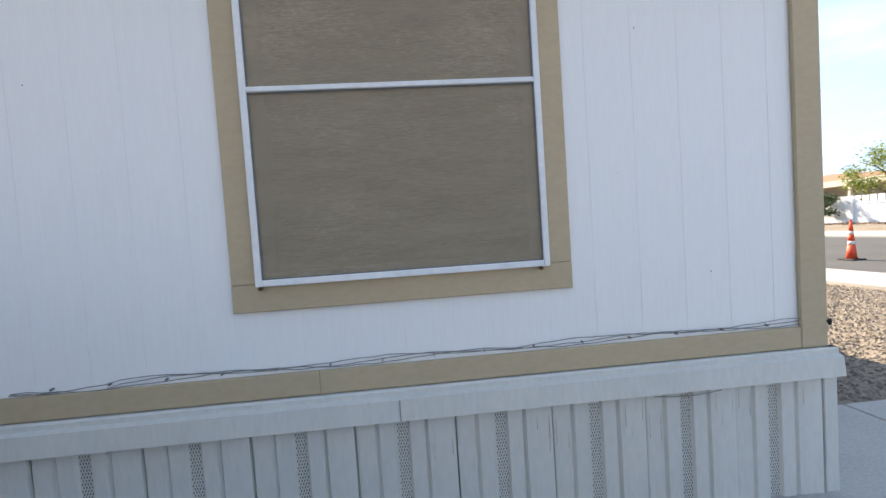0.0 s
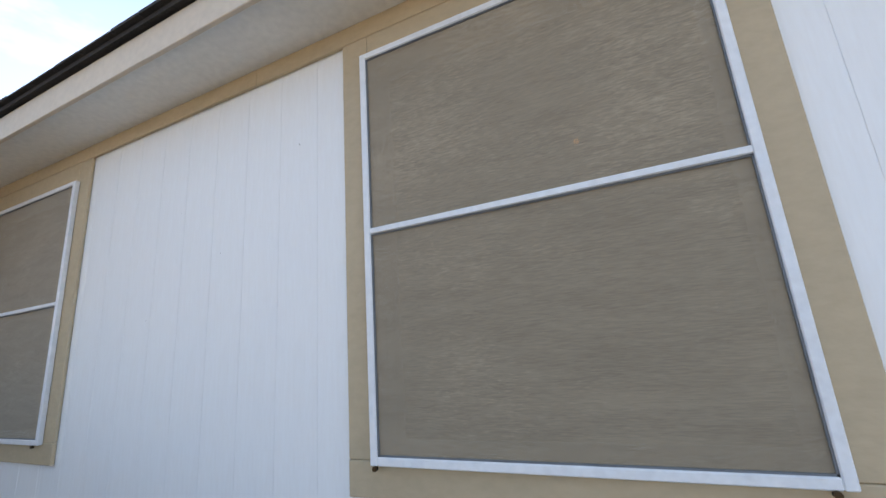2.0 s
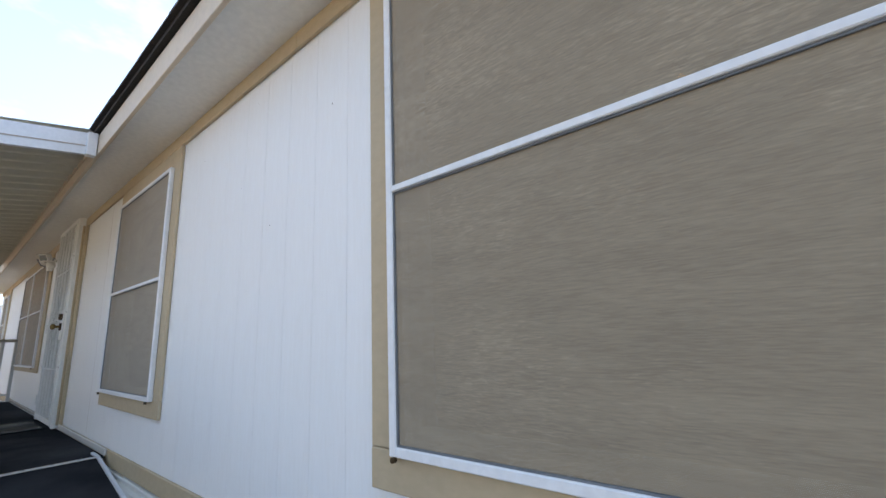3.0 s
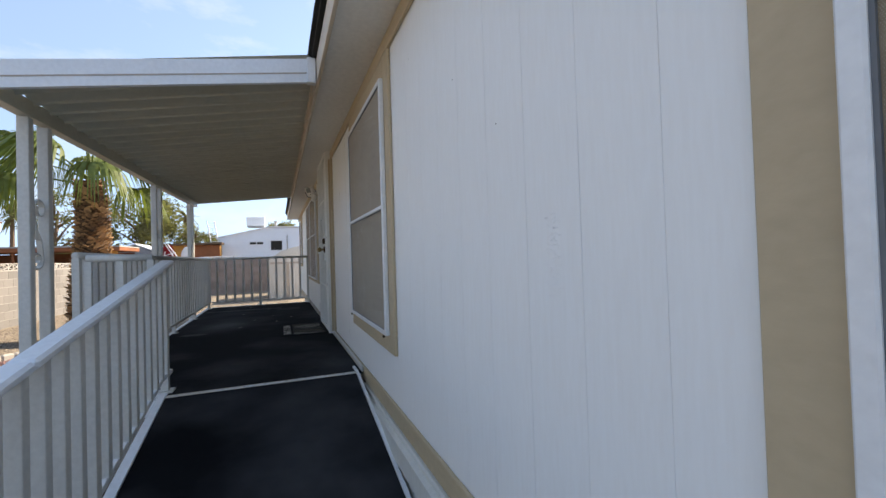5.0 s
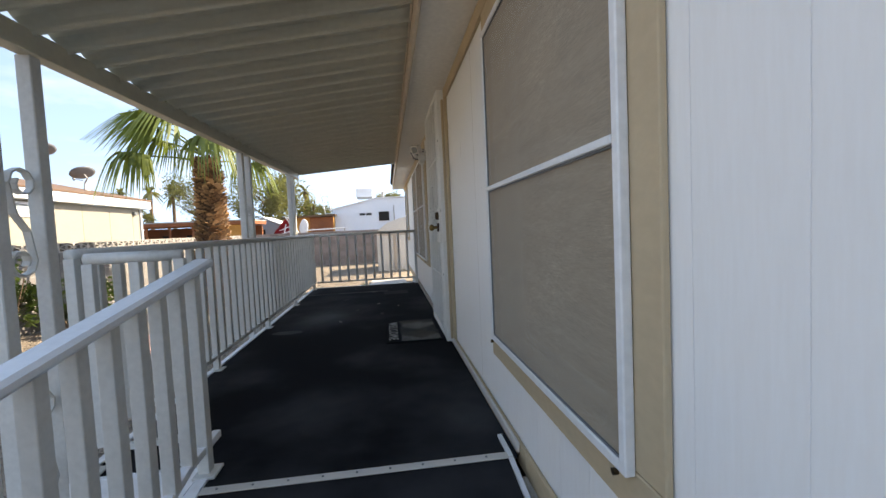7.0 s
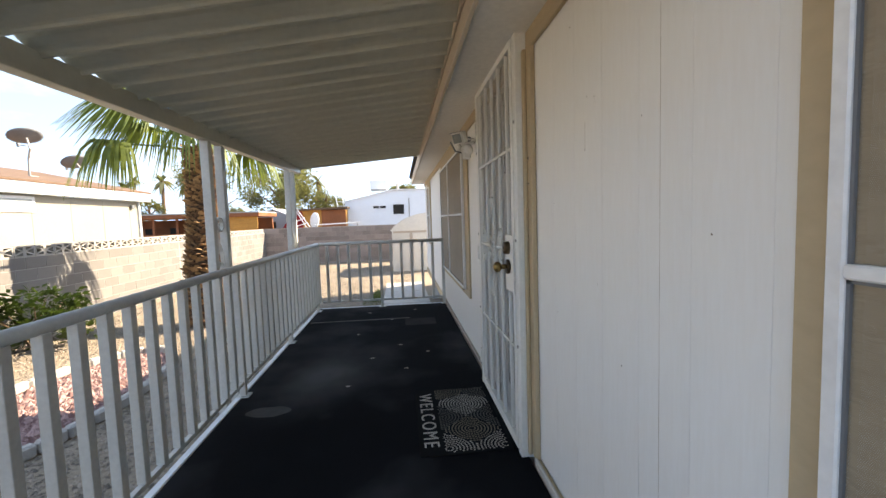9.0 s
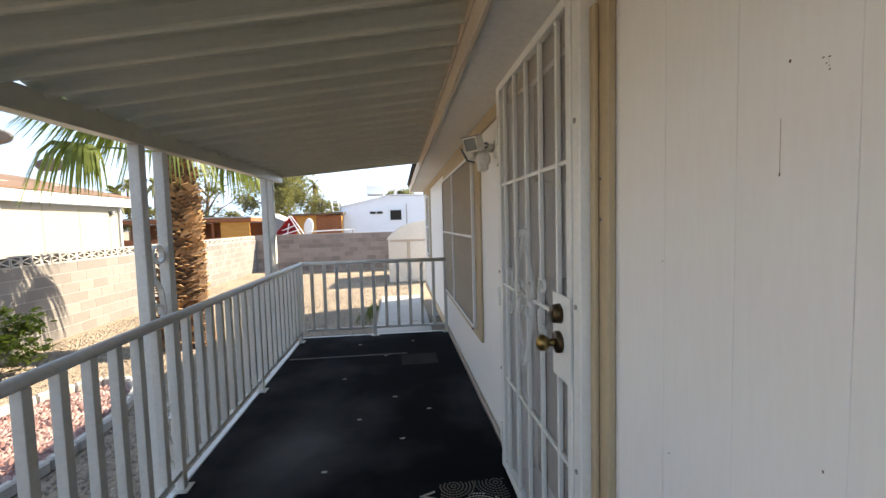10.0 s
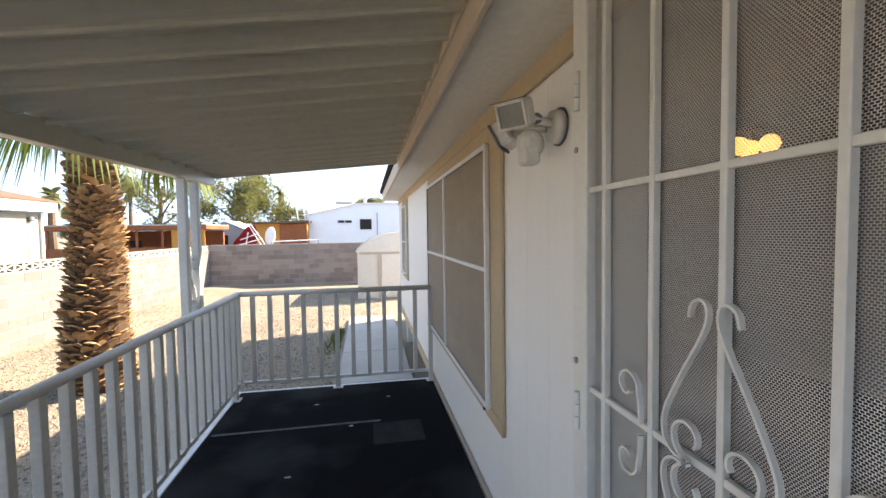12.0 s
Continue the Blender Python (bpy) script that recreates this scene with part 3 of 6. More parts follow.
while xx < ROOF_X1:
    w = rs.uniform(0.2, 0.3)
    part("shingle", box(xx, min(xx + w - 0.006, ROOF_X1), EAVE_Y - 0.055, EAVE_Y + 0.09, z_e + 0.026, z_e + 0.034 + rs.uniform(0, 0.008)), SHINGLE, roof)
    xx += w

# tan trim boards on the front wall
trim = thing("trim", "tan painted trim boards framing the siding", "trim", kind="structure")


def trim_board(x0, x1, z0, z1, t=0.018):
    return part("trim_board", box(x0, x1, WALL_Y - 0.003 - t, WALL_Y - 0.003, z0, z1, 0.003), TAN, trim)


top_cuts = [HOUSE_X0, -10.6, -7.0, -6.0, -3.55, -1.2, HOUSE_X1 - 0.11]
for a, b in zip(top_cuts, top_cuts[1:]):
    trim_board(a + 0.001, b - 0.001, TRIM_Z, SOFFIT_Z)
trim_board(HOUSE_X0, DECK_X0 - 0.02, 0.68, 0.775)
for a, b in ((-5.134, -3.4), (-3.399, -0.395), (-0.394, HOUSE_X1 - 0.11)):
    trim_board(a, b, 0.68, 0.775)
trim_board(HOUSE_X1 - 0.11, HOUSE_X1 + 0.015, 0.68, SOFFIT_Z, 0.02)
part("trim_board", box(HOUSE_X1 + 0.001, HOUSE_X1 + 0.016, WALL_Y - 0.003, WALL_Y + 0.1, 0.68, SOFFIT_Z), TAN, trim)
trim_board(-5.211, -5.136, DECK_Z + 0.03, TRIM_Z, 0.024)
part("trim_board", box(-5.211, -5.184, WALL_Y - 0.045, WALL_Y - 0.028, DECK_Z + 0.03, TRIM_Z, 0.004), TAN, trim)
part("trim_board", box(-5.134, -3.46, WALL_Y - 0.035, WALL_Y - 0.022, DECK_Z, DECK_Z + 0.045, 0.004), SHED_WHITE, trim, "white painted moulding along the deck")
part("trim_board", box(DECK_X0, -6.22, WALL_Y - 0.03, WALL_Y - 0.004, DECK_Z, DECK_Z + 0.03, 0.004), SHED_TRIM, trim, "weathered grey moulding along the deck")

# windows with framed solar screens


def screened_window(name, x0, x1, z0, z1, bar_z, mullions=(), t=(0.1, 0.1, 0.1), label=""):
    """A window behind a white aluminium screen frame, with tan casing boards."""
    w = thing(name, label, "window", kind="structure")
    l, r, bt = t
    ty = WALL_Y - 0.003
    for n, (a, b, c, d) in enumerate(((x0 - l, x0 + 0.02, z0 + 0.01, TRIM_Z - 0.001), (x1 - 0.02, x1 + r, z0 + 0.01, TRIM_Z - 0.001), (x0 - l, x1 + r, z0 - bt, z0 + 0.009), (x0 + 0.021, x1 - 0.021, z1 - 0.02, TRIM_Z - 0.001))):
        if b - a > 0.01:
            part("casing_board", box(a, b, ty - 0.018 - 0.002 * (n == 2), ty, c, d, 0.003), TAN, w, "tan painted casing board")
    fy0, fy1 = WALL_Y - 0.047, WALL_Y - 0.022
    f = 0.026
    fr = bmesh.new()
    for a, b, c, d in ((x0, x0 + f, z0, z1), (x1 - f, x1, z0, z1), (x0 + f, x1 - f, z0, z0 + f), (x0 + f, x1 - f, z1 - f, z1)):
        box(a, b, fy0, fy1, c, d, 0.003, bm=fr)
    frame_ob = part("screen_frame", fr, WHITE_FRAME, w, "white aluminium screen frame")
    part("crossbar", box(x0 + f, x1 - f, fy0 - 0.002, fy1, bar_z - 0.0105, bar_z + 0.0105, 0.003), WHITE_FRAME, w, "white aluminium crossbar")
    for mx in mullions:
        part("mullion", box(mx - 0.017, mx + 0.017, fy0 - 0.003, fy1, z0 + f, z1 - f, 0.003), WHITE_FRAME, w, "white aluminium mullion")
    s = bmesh.new()
    vs = [s.verts.new(p) for p in ((x0 + f, fy0 + 0.012, z0 + f), (x1 - f, fy0 + 0.012, z0 + f), (x1 - f, fy0 + 0.012, z1 - f), (x0 + f, fy0 + 0.012, z1 - f))]
    s.faces.new(vs)
    part("screen", s, SCREEN, w, "tan woven solar screen")
    spl = bmesh.new()
    for a, b, c, d in ((x0 + f, x0 + f + 0.005, z0 + f, z1 - f), (x1 - f - 0.005, x1 - f, z0 + f, z1 - f), (x0 + f, x1 - f, z0 + f, z0 + f + 0.005), (x0 + f, x1 - f, z1 - f - 0.005, z1 - f), (x0 + f, x1 - f, bar_z - 0.016, bar_z - 0.011)):
        box(a, b, fy0 + 0.006, fy0 + 0.011, c, d, bm=spl)
    part("spline", spl, DISH_GREY, w, "dark rubber screen spline")
    part("pane", box(x0 + 0.05, x1 - 0.05, WALL_Y + 0.05, WALL_Y + 0.055, z0 + 0.05, z1 - 0.05), GLASS, w, "window glass behind the screen")
    for cx in (x0 + 0.02, x1 - 0.04):
        part("clip", disc((cx, fy0 - 0.001, z0 - 0.006), 0.008, 0.012, "y", 10), BRASS_DARK, w, "small dark screen clip")
    return w


screened_window("window_1", -0.605, 0.570, 1.130, 2.615, 1.887, label="tall window with a tan solar screen in a white frame")
screened_window("window_2", -3.782, -2.630, 1.140, 2.585, 1.862, t=(0.07, 0.095, 0.095), label="tall window with a tan solar screen, above the ramp")
screened_window("window_3", -9.30, -7.20, 1.26, 2.625, 1.985, mullions=(-8.36,), t=(0.06, 0.18, 0.06), label="wide double window with tan solar screens, above the deck")
screened_window("window_4", -12.36, -11.70, 1.50, 2.60, 2.02, t=(0.08, 0.08, 0.08), label="small window with a tan solar screen, past the deck")

# vinyl skirting below the wall
skirt = thing("skirting", "ribbed vinyl skirting panels with vented strips under the wall", "skirting", kind="structure")
part("top_band", prism([(WALL_Y - 0.03, 0.555), (WALL_Y - 0.066, 0.555), (WALL_Y - 0.058, 0.64), (WALL_Y - 0.036, 0.65), (WALL_Y - 0.036, 0.668), (WALL_Y - 0.03, 0.676), (WALL_Y - 0.003, 0.676), (WALL_Y - 0.003, 0.555)], "x", -3.4, HOUSE_X1 + 0.05), VINYL, skirt, "moulded vinyl skirting top rail")
part("joint", box(-0.083, -0.079, WALL_Y - 0.0675, WALL_Y - 0.05, 0.556, 0.64), SHED_TRIM, skirt)
part("corner_post", box(HOUSE_X1 - 0.03, HOUSE_X1 + 0.035, WALL_Y - 0.04, WALL_Y + 0.04, 0.0, 0.555, 0.004), VINYL, skirt)
part("end_panel", box(HOUSE_X1 - 0.02, HOUSE_X1 + 0.01, WALL_Y + 0.041, HOUSE_BACK, 0.0, 0.68), VINYL, skirt)
part("top_band", box(HOUSE_X1 + 0.011, HOUSE_X1 + 0.05, WALL_Y - 0.03, HOUSE_BACK, 0.555, 0.676), VINYL, skirt)


def skirt_panel():
    """One 0.41 m panel: ribs, a lap at its edge and a vented strip."""
    prof = [(0, 0.010), (0.0005, 0.010), (0.003, -0.010), (0.012, -0.012), (0.075, -0.014), (0.083, -0.001), (0.095, -0.014), (0.150, -0.014), (0.160, 0.0), (0.2075, 0.0), (0.2175, -0.014), (0.275, -0.016), (0.283, 0.0), (0.294, -0.016), (0.345, -0.018), (0.392, -0.022), (0.4005, -0.022), (0.4010, 0.010), (0.4065, 0.010)]
    b = bmesh.new()
    lo = [b.verts.new((px, py, 0.0)) for px, py in prof]
    hi = [b.verts.new((px, py, 0.556)) for px, py in prof]
    for i in range(len(prof) - 1):
        b.faces.new((lo[i], lo[i + 1], hi[i + 1], hi[i]))
    return b


def vent_holes():
    b = bmesh.new()
    for row in range(40):
        for col in range(4):
            cx = 0.168 + col * 0.0105 + (0.005 if row % 2 else 0)
            cz = 0.012 + row * 0.0135
            if cx > 0.205:
                continue
            v = [b.verts.new((cx + dx, -0.0012, cz + dz)) for dx, dz in ((-0.002, -0.0045), (0.002, -0.0045), (0.002, 0.0045), (-0.002, 0.0045))]
            b.faces.new(v)
    return b


x0p = -0.083 - 0.184 - 0.4065 * 20
base = part("panel", skirt_panel(), VINYL, skirt)
holes = part("vent_holes", vent_holes(), VINYL_DARK, base)
base.matrix_basis = pose(x0p, WALL_Y - 0.022, 0)
for i in range(1, 27):
    px = x0p + 0.4065 * i
    if px + 0.40 > HOUSE_X1 - 0.02:
        break
    o = again("panel", base, pose(px, WALL_Y - 0.022, 0), skirt)
    h = again("vent_holes", holes, Matrix.Identity(4), o)

# rubbed dark scuffs and a slack wire on the skirting
rk = random.Random(71)
for i in range(34):
    kx = 0.10 + 0.4065 * rk.randrange(0, 5) + rk.choice((-0.055, -0.03, 0.02, 0.05, 0.10, 0.225))
    if not -0.2 < kx < HOUSE_X1 - 0.08:
        continue
    kz, kh, kw = rk.uniform(0.34, 0.46), rk.uniform(0.05, 0.13), rk.uniform(0.0008, 0.0022)
    b = bmesh.new()
    b.faces.new([b.verts.new(p) for p in ((kx - kw, 0, kz), (kx + kw, 0, kz + 0.01), (kx + kw * 0.4, 0, kz + kh), (kx - kw * 0.3, 0, kz + kh * 0.9))])
    bmesh.ops.translate(b, verts=b.verts[:], vec=(0, WALL_Y - 0.0455, 0))
    part("scuff", b, SHED_TRIM, skirt, "brown rubbed scuff on the vinyl")
part("slack_wire", tube([(0.98 + 0.05 * i, WALL_Y - 0.062, 0.549 - 0.012 * math.sin(math.pi * i / 6)) for i in range(7)], 0.002, 5), CABLE, skirt, "slack grey wire under the top rail")

# sagging cables stapled along the low trim
cable = thing("cable", "thin grey cables sagging along the tan trim", "cable")
rc = random.Random(8)
for k in range(3):
    pts = []
    for i in range(60):
        cx = -1.55 + i * (3.38 / 59)
        cz = 0.792 + 0.010 * math.sin(cx * 7 + k * 1.3) + 0.006 * k - 0.012 * (cx < -1.2) + rc.uniform(-0.003, 0.003)
        pts.append((cx, WALL_Y - 0.010 - 0.004 * k, cz))
    part("wire", tube(pts, 0.0017, 5), CABLE, cable)
for i in range(16):
    cx = -1.4 + i * 0.21
    part("staple", box(cx - 0.0015, cx + 0.0015, WALL_Y - 0.023, WALL_Y - 0.002, 0.790, 0.799), CABLE, cable)
part("cable_end", tube([(HOUSE_X1 + 0.01, WALL_Y - 0.02, 0.79), (HOUSE_X1 + 0.022, WALL_Y - 0.025, 0.80), (HOUSE_X1 + 0.026, WALL_Y - 0.02, 0.775)], 0.007, 6), BLACK_RUBBER, cable)

# ---- deck and ramp ----
deck = thing("deck", "raised porch deck covered in worn black outdoor carpet", "deck", kind="structure")
part("carpet", prism([(DECK_X0, DECK_OUT + 0.03), (DECK_X1 - 0.2, DECK_OUT + 0.03), (DECK_X1 - 0.2, RAMP_OUT - 0.03), (DECK_X1, RAMP_OUT - 0.03), (DECK_X1, WALL_Y - 0.036), (DECK_X0, WALL_Y - 0.036)], "z", DECK_Z - 0.012, DECK_Z), CARPET, deck, "black carpet with dusty worn patches")
part("platform", box(DECK_X0, DECK_X1 - 0.2, DECK_OUT + 0.01, WALL_Y - 0.07, DECK_Z - 0.12, DECK_Z - 0.013), TWIG, deck)
part("edge_board", box(DECK_X0 - 0.02, DECK_X1 - 0.21, DECK_OUT - 0.012, DECK_OUT + 0.029, DECK_Z - 0.16, DECK_Z + 0.008, 0.004), RAIL_CAP, deck, "white painted deck edge board")
part("edge_board", box(DECK_X0 - 0.03, DECK_X0 - 0.001, DECK_OUT + 0.03, WALL_Y - 0.04, DECK_Z - 0.16, DECK_Z + 0.003, 0.004), RAIL_CAP, deck, "white painted deck edge board")
part("edge_board", box(DECK_X1 - 0.2, DECK_X1 - 0.17, DECK_OUT - 0.012, RAMP_OUT - 0.03, DECK_Z - 0.16, DECK_Z + 0.003, 0.004), RAIL_CAP, deck, "white painted deck edge board")
for px in (-9.0, -7.2, -5.4, -3.75):
    for py in (DECK_OUT + 0.08, 1.45):
        part("support", box(px - 0.045, px + 0.045, py - 0.045, py + 0.045, 0.0, DECK_Z - 0.121), TWIG, deck)
for sx, sy0, sy1 in ((-8.34, -0.08, 1.12), ):
    part("seam_strip", box(sx - 0.012, sx + 0.012, sy0, sy1, DECK_Z + 0.001, DECK_Z + 0.005), SEAM, deck, "grey metal carpet seam strip")
rp = random.Random(21)
for (px, py) in ((-6.9, 0.75), (-7.25, 1.0), (-6.3, 0.62), (-7.0, 1.25), (-6.6, 1.05), (-7.7, 0.55), (-8.3, 0.9), (-8.2, 1.3), (-8.75, 0.6), (-8.8, 1.2)):
    b = bmesh.new()
    c = [b.verts.new((px + rp.uniform(0.006, 0.016) * math.cos(k * 0.785), py + rp.uniform(0.012, 0.026) * math.sin(k * 0.785), DECK_Z + 0.0012)) for k in range(8)]
    b.faces.new(c)
    part("scuff", b, MAT_GREY, deck, "pale worn scuff on the carpet")

for cx, cy, ux, uy in ((-5.97, 0.15, 0.075, 0.145),):
    b = bmesh.new()
    b.faces.new([b.verts.new((cx + ux * math.cos(k * 0.3927) * (1 + 0.12 * math.sin(k * 2.1)), cy + uy * math.sin(k * 0.3927), DECK_Z + 0.0012)) for k in range(16)])
    part("worn_patch", b, WORN_PALE, deck, "pale dusty worn patch")
part("worn_patch", box(-8.30, -7.98, 1.06, 1.42, DECK_Z + 0.0005, DECK_Z + 0.0015), WORN, deck, "greyer patch of replaced carpet")

ramp = thing("ramp", "sloping ramp covered in black outdoor carpet", "ramp", kind="structure")
RAMP_Y0, RAMP_Y1 = RAMP_OUT + 0.026, 1.60


def ramp_z(x):
    return DECK_Z + (RAMP_Z1 - DECK_Z) * (x - DECK_X1) / (RAMP_X1 - DECK_X1)


part("carpet", prism([(DECK_X1 + 0.001, ramp_z(DECK_X1)), (RAMP_X1, RAMP_Z1), (RAMP_X1, RAMP_Z1 - 0.015), (DECK_X1 + 0.001, ramp_z(DECK_X1) - 0.02)], "y", RAMP_Y0, RAMP_Y1), CARPET, ramp, "black outdoor carpet")
part("platform", prism([(DECK_X1 + 0.001, ramp_z(DECK_X1) - 0.021), (RAMP_X1 - 0.05, 0.0), (RAMP_X1 - 0.6, 0.0), (DECK_X1 + 0.001, ramp_z(DECK_X1) - 0.14)], "y", RAMP_Y0 + 0.01, RAMP_Y1 - 0.01), TWIG, ramp)
for y0, y1 in ((RAMP_OUT - 0.02, RAMP_OUT + 0.025), (RAMP_Y1 + 0.001, RAMP_Y1 + 0.02)):
    part("edge_board", prism([(DECK_X1 - 0.16, DECK_Z + 0.012), (DECK_X1, DECK_Z + 0.01), (RAMP_X1, RAMP_Z1 + 0.012), (RAMP_X1, 0.0), (RAMP_X1 - 0.35, 0.0), (DECK_X1 - 0.16, DECK_Z - 0.09)], "y", y0, y1), RAIL_CAP, ramp, "white painted ramp edge board")
sx = DECK_X1
part("joint_strip", box(sx - 0.022, sx + 0.022, RAMP_Y0, RAMP_Y1 + 0.02, DECK_Z + 0.001, DECK_Z + 0.007, 0.002), SHED_WHITE, ramp, "pale metal strip over the ramp joint")
for i in range(9):
    part("screw", disc((sx, RAMP_Y0 + 0.06 + i * 0.13, DECK_Z + 0.008), 0.005, 0.003, "z", 8), DISH_GREY, ramp)

# ---- rails ----
S_PICKET = 0.145


def picket_mesh(h, w=0.038, d=0.038):
    return box(-w / 2, w / 2, -d / 2, d / 2, 0, h, 0.002)


def level_rail(name, label, a, b, feet, z0=DECK_Z, top=RAIL_Z, cap="round", lead=0.01):
    """A straight metal rail from a to b with square pickets, a bottom bar and feet at some of the pickets."""
    rail = thing(name, label, "railing")
    a, b = Vector((*a, 0)), Vector((*b, 0))
    n = max(1, round((b - a).length / S_PICKET))
    d = (b - a).normalized()
    up = Vector((0, 0, 1))
    if cap == "round":
        part("top_rail", tube([a - d * lead + up * (top - 0.022), b + d * 0.01 + up * (top - 0.022)], 0.024, 12), RAIL_PAINT, rail, "grey painted tubular top rail", True)
    else:
        part("top_rail", bar(a - d * 0.03 + up * (top - 0.016), b + d * 0.03 + up * (top - 0.016), 0.09, 0.03, 0.006), RAIL_CAP, rail, "flat white top rail")
    part("bottom_rail", bar(a - d * max(0, lead - 0.012) + up * (z0 + 0.10), b + up * (z0 + 0.10), 0.03, 0.026, 0.003), RAIL_PAINT, rail)
    ang = math.degrees(math.atan2(d.y, d.x))
    lo = z0 + 0.113
    first = None
    for i in range(n + 1):
        p = a + (b - a) * (i / n)
        m = pose(p.x, p.y, lo, 0, 0, ang)
        if i in feet:
            pk = part("post", picket_mesh(top - 0.04 - z0, 0.04, 0.04), RAIL_PAINT, rail)
            pk.matrix_basis = pose(p.x, p.y, z0 + 0.002, 0, 0, ang)
            part("foot_plate", box(p.x - 0.045, p.x + 0.045, p.y - 0.045, p.y + 0.045, z0 + 0.001, z0 + 0.009, 0.002), RAIL_PAINT, rail)
        elif first is None:
            first = part("picket", picket_mesh(top - 0.042 - lo), RAIL_PAINT, rail)
            first.matrix_basis = m
        else:
            again("picket", first, m, rail)
    return rail


RAIL_Y = -0.105
level_rail("deck_railing", "long grey painted metal railing with square pickets along the deck", (DECK_X1 - 0.23, RAIL_Y), (DECK_X0 + 0.03, RAIL_Y), {0, 9, 18, 27, 37})
level_rail("deck_railing", "short grey painted metal railing across the far end of the deck", (DECK_X0 + 0.03, RAIL_Y + 0.125), (DECK_X0 + 0.03, 1.63), {5, 11}, lead=0.10)
level_rail("deck_railing", "short grey painted metal railing where the deck widens", (DECK_X1 - 0.26, RAMP_OUT - 0.10), (DECK_X1 - 0.23, RAIL_Y + 0.06), {0}, top=RAIL_Z - 0.02)

ramp_rail = thing("ramp_railing", "sloping white railing with a broad flat cap along the ramp", "railing")
RX0, RX1 = DECK_X1 - 0.25, -0.78


def ramp_top(x):
    return RAIL_Z - 0.055 + (ramp_z(x) - DECK_Z if x > DECK_X1 - 0.2 else 0)


ra, rb = Vector((RX0, RAMP_OUT, ramp_top(RX0))), Vector((RX1, RAMP_OUT, ramp_top(RX1)))
ra.z = 1.590
for p, q in ((ra, ra + (rb - ra) * 0.60), (ra + (rb - ra) * 0.602, rb)):
    part("cap", bar(p, q, 0.080, 0.035, 0.010), RAIL_CAP, ramp_rail, "broad flat white handrail cap")
part("bottom_rail", bar((RX0, RAMP_OUT, DECK_Z + 0.11), (DECK_X1, RAMP_OUT, DECK_Z + 0.11), 0.034, 0.03, 0.003), RAIL_CAP, ramp_rail)
part("bottom_rail", bar((DECK_X1 + 0.002, RAMP_OUT, DECK_Z + 0.11), (RX1, RAMP_OUT, ramp_z(RX1) + 0.10), 0.034, 0.03, 0.003), RAIL_CAP, ramp_rail)
n = round((RX1 - RX0) / 0.128)
ramp_pk = None
for i in range(1, n + 1):
    px = RX0 + (RX1 - RX0) * i / n
    zb = ramp_z(max(px, DECK_X1)) + (0.004 if i % 9 == 1 else 0.112)
    zt = ra.z + (rb.z - ra.z) * i / n - 0.018
    if i % 9 == 1:
        part("post", box(px - 0.024, px + 0.024, RAMP_OUT - 0.022, RAMP_OUT + 0.022, zb, zt, 0.002), RAIL_PAINT, ramp_rail)
        part("foot_plate", box(px - 0.05, px + 0.05, RAMP_OUT - 0.035, RAMP_OUT + 0.05, zb, zb + 0.012, 0.002), RAIL_PAINT, ramp_rail)
    else:
        part("picket", box(px - 0.021, px + 0.021, RAMP_OUT - 0.021, RAMP_OUT + 0.021, zb, zt, 0.002), RAIL_PAINT, ramp_rail)

# ---- patio cover ----
AW_X0, AW_X1 = -9.25, -3.28
BEAM_Y = -0.33
AW_ZI, AW_ZO = 2.880, 2.620
awning = thing("patio_cover", "painted metal patio cover with ribbed roof pans, beam and end caps", "patio cover")
y_in, y_out, cap_out = 1.352, BEAM_Y + 0.022, BEAM_Y - 0.20


def pan_z(y):
    return AW_ZO + (AW_ZI - AW_ZO) * (y - BEAM_Y) / (1.352 - BEAM_Y)


def pan_mesh():
    """One 0.2 m roof pan: a broad tilted flat with a rounded lip that laps the next."""
    prof = [(-0.001, 0.088), (0.0, 0.0), (0.003, -0.010), (0.010, -0.014), (0.018, -0.011), (0.022, -0.002), (0.030, 0.004), (0.060, 0.010), (0.100, 0.024), (0.135, 0.050), (0.160, 0.076), (0.178, 0.088), (0.1985, 0.090)]
    b = bmesh.new()
    for up in (0.0, 0.003):
        v0 = [b.verts.new((px, y_out, pan_z(y_out) + pz + up)) for px, pz in prof]
        v1 = [b.verts.new((px, y_in, pan_z(y_in) + pz + up)) for px, pz in prof]
        for i in range(len(prof) - 1):
            b.faces.new((v0[i], v0[i + 1], v1[i + 1], v1[i]))
    return b


def beam_rise(x):
    """The beam climbs slightly towards the far end of the deck."""
    return 0.022 * (-5.0 - x)


pan = None
for i in range(30):
    pan_x = AW_X0 + 0.005 + i * 0.199
    m = pose(pan_x, y_in, AW_ZI, -math.degrees(beam_rise(pan_x) / (y_in - BEAM_Y))) @ pose(0, -y_in, -AW_ZI)
    if pan is None:
        pan = part("roof_pan", pan_mesh(), AWNING, awning)
        pan.matrix_basis = m
    else:
        again("roof_pan", pan, m, awning)
beam_ends = [Vector((bx, BEAM_Y, AW_ZO - 0.0345 + beam_rise(bx))) for bx in (AW_X0, AW_X1 + 0.02)]
part("beam", bar(*beam_ends, 0.07, 0.101, 0.003), AWNING, awning, "painted metal beam under the pans")
lift_z = Vector((0, -0.0325, 0.0600))
part("closure", bar(beam_ends[0] + lift_z, beam_ends[1] + lift_z, 0.004, 0.018), AWNING, awning, "thin metal closure strip on the beam")
part("ledger", box(AW_X0, AW_X1, 1.345, EAVE_Y - 0.004, AW_ZI - 0.012, AW_ZI + 0.07, 0.002), FASCIA, awning, "cream hanger strip along the fascia")
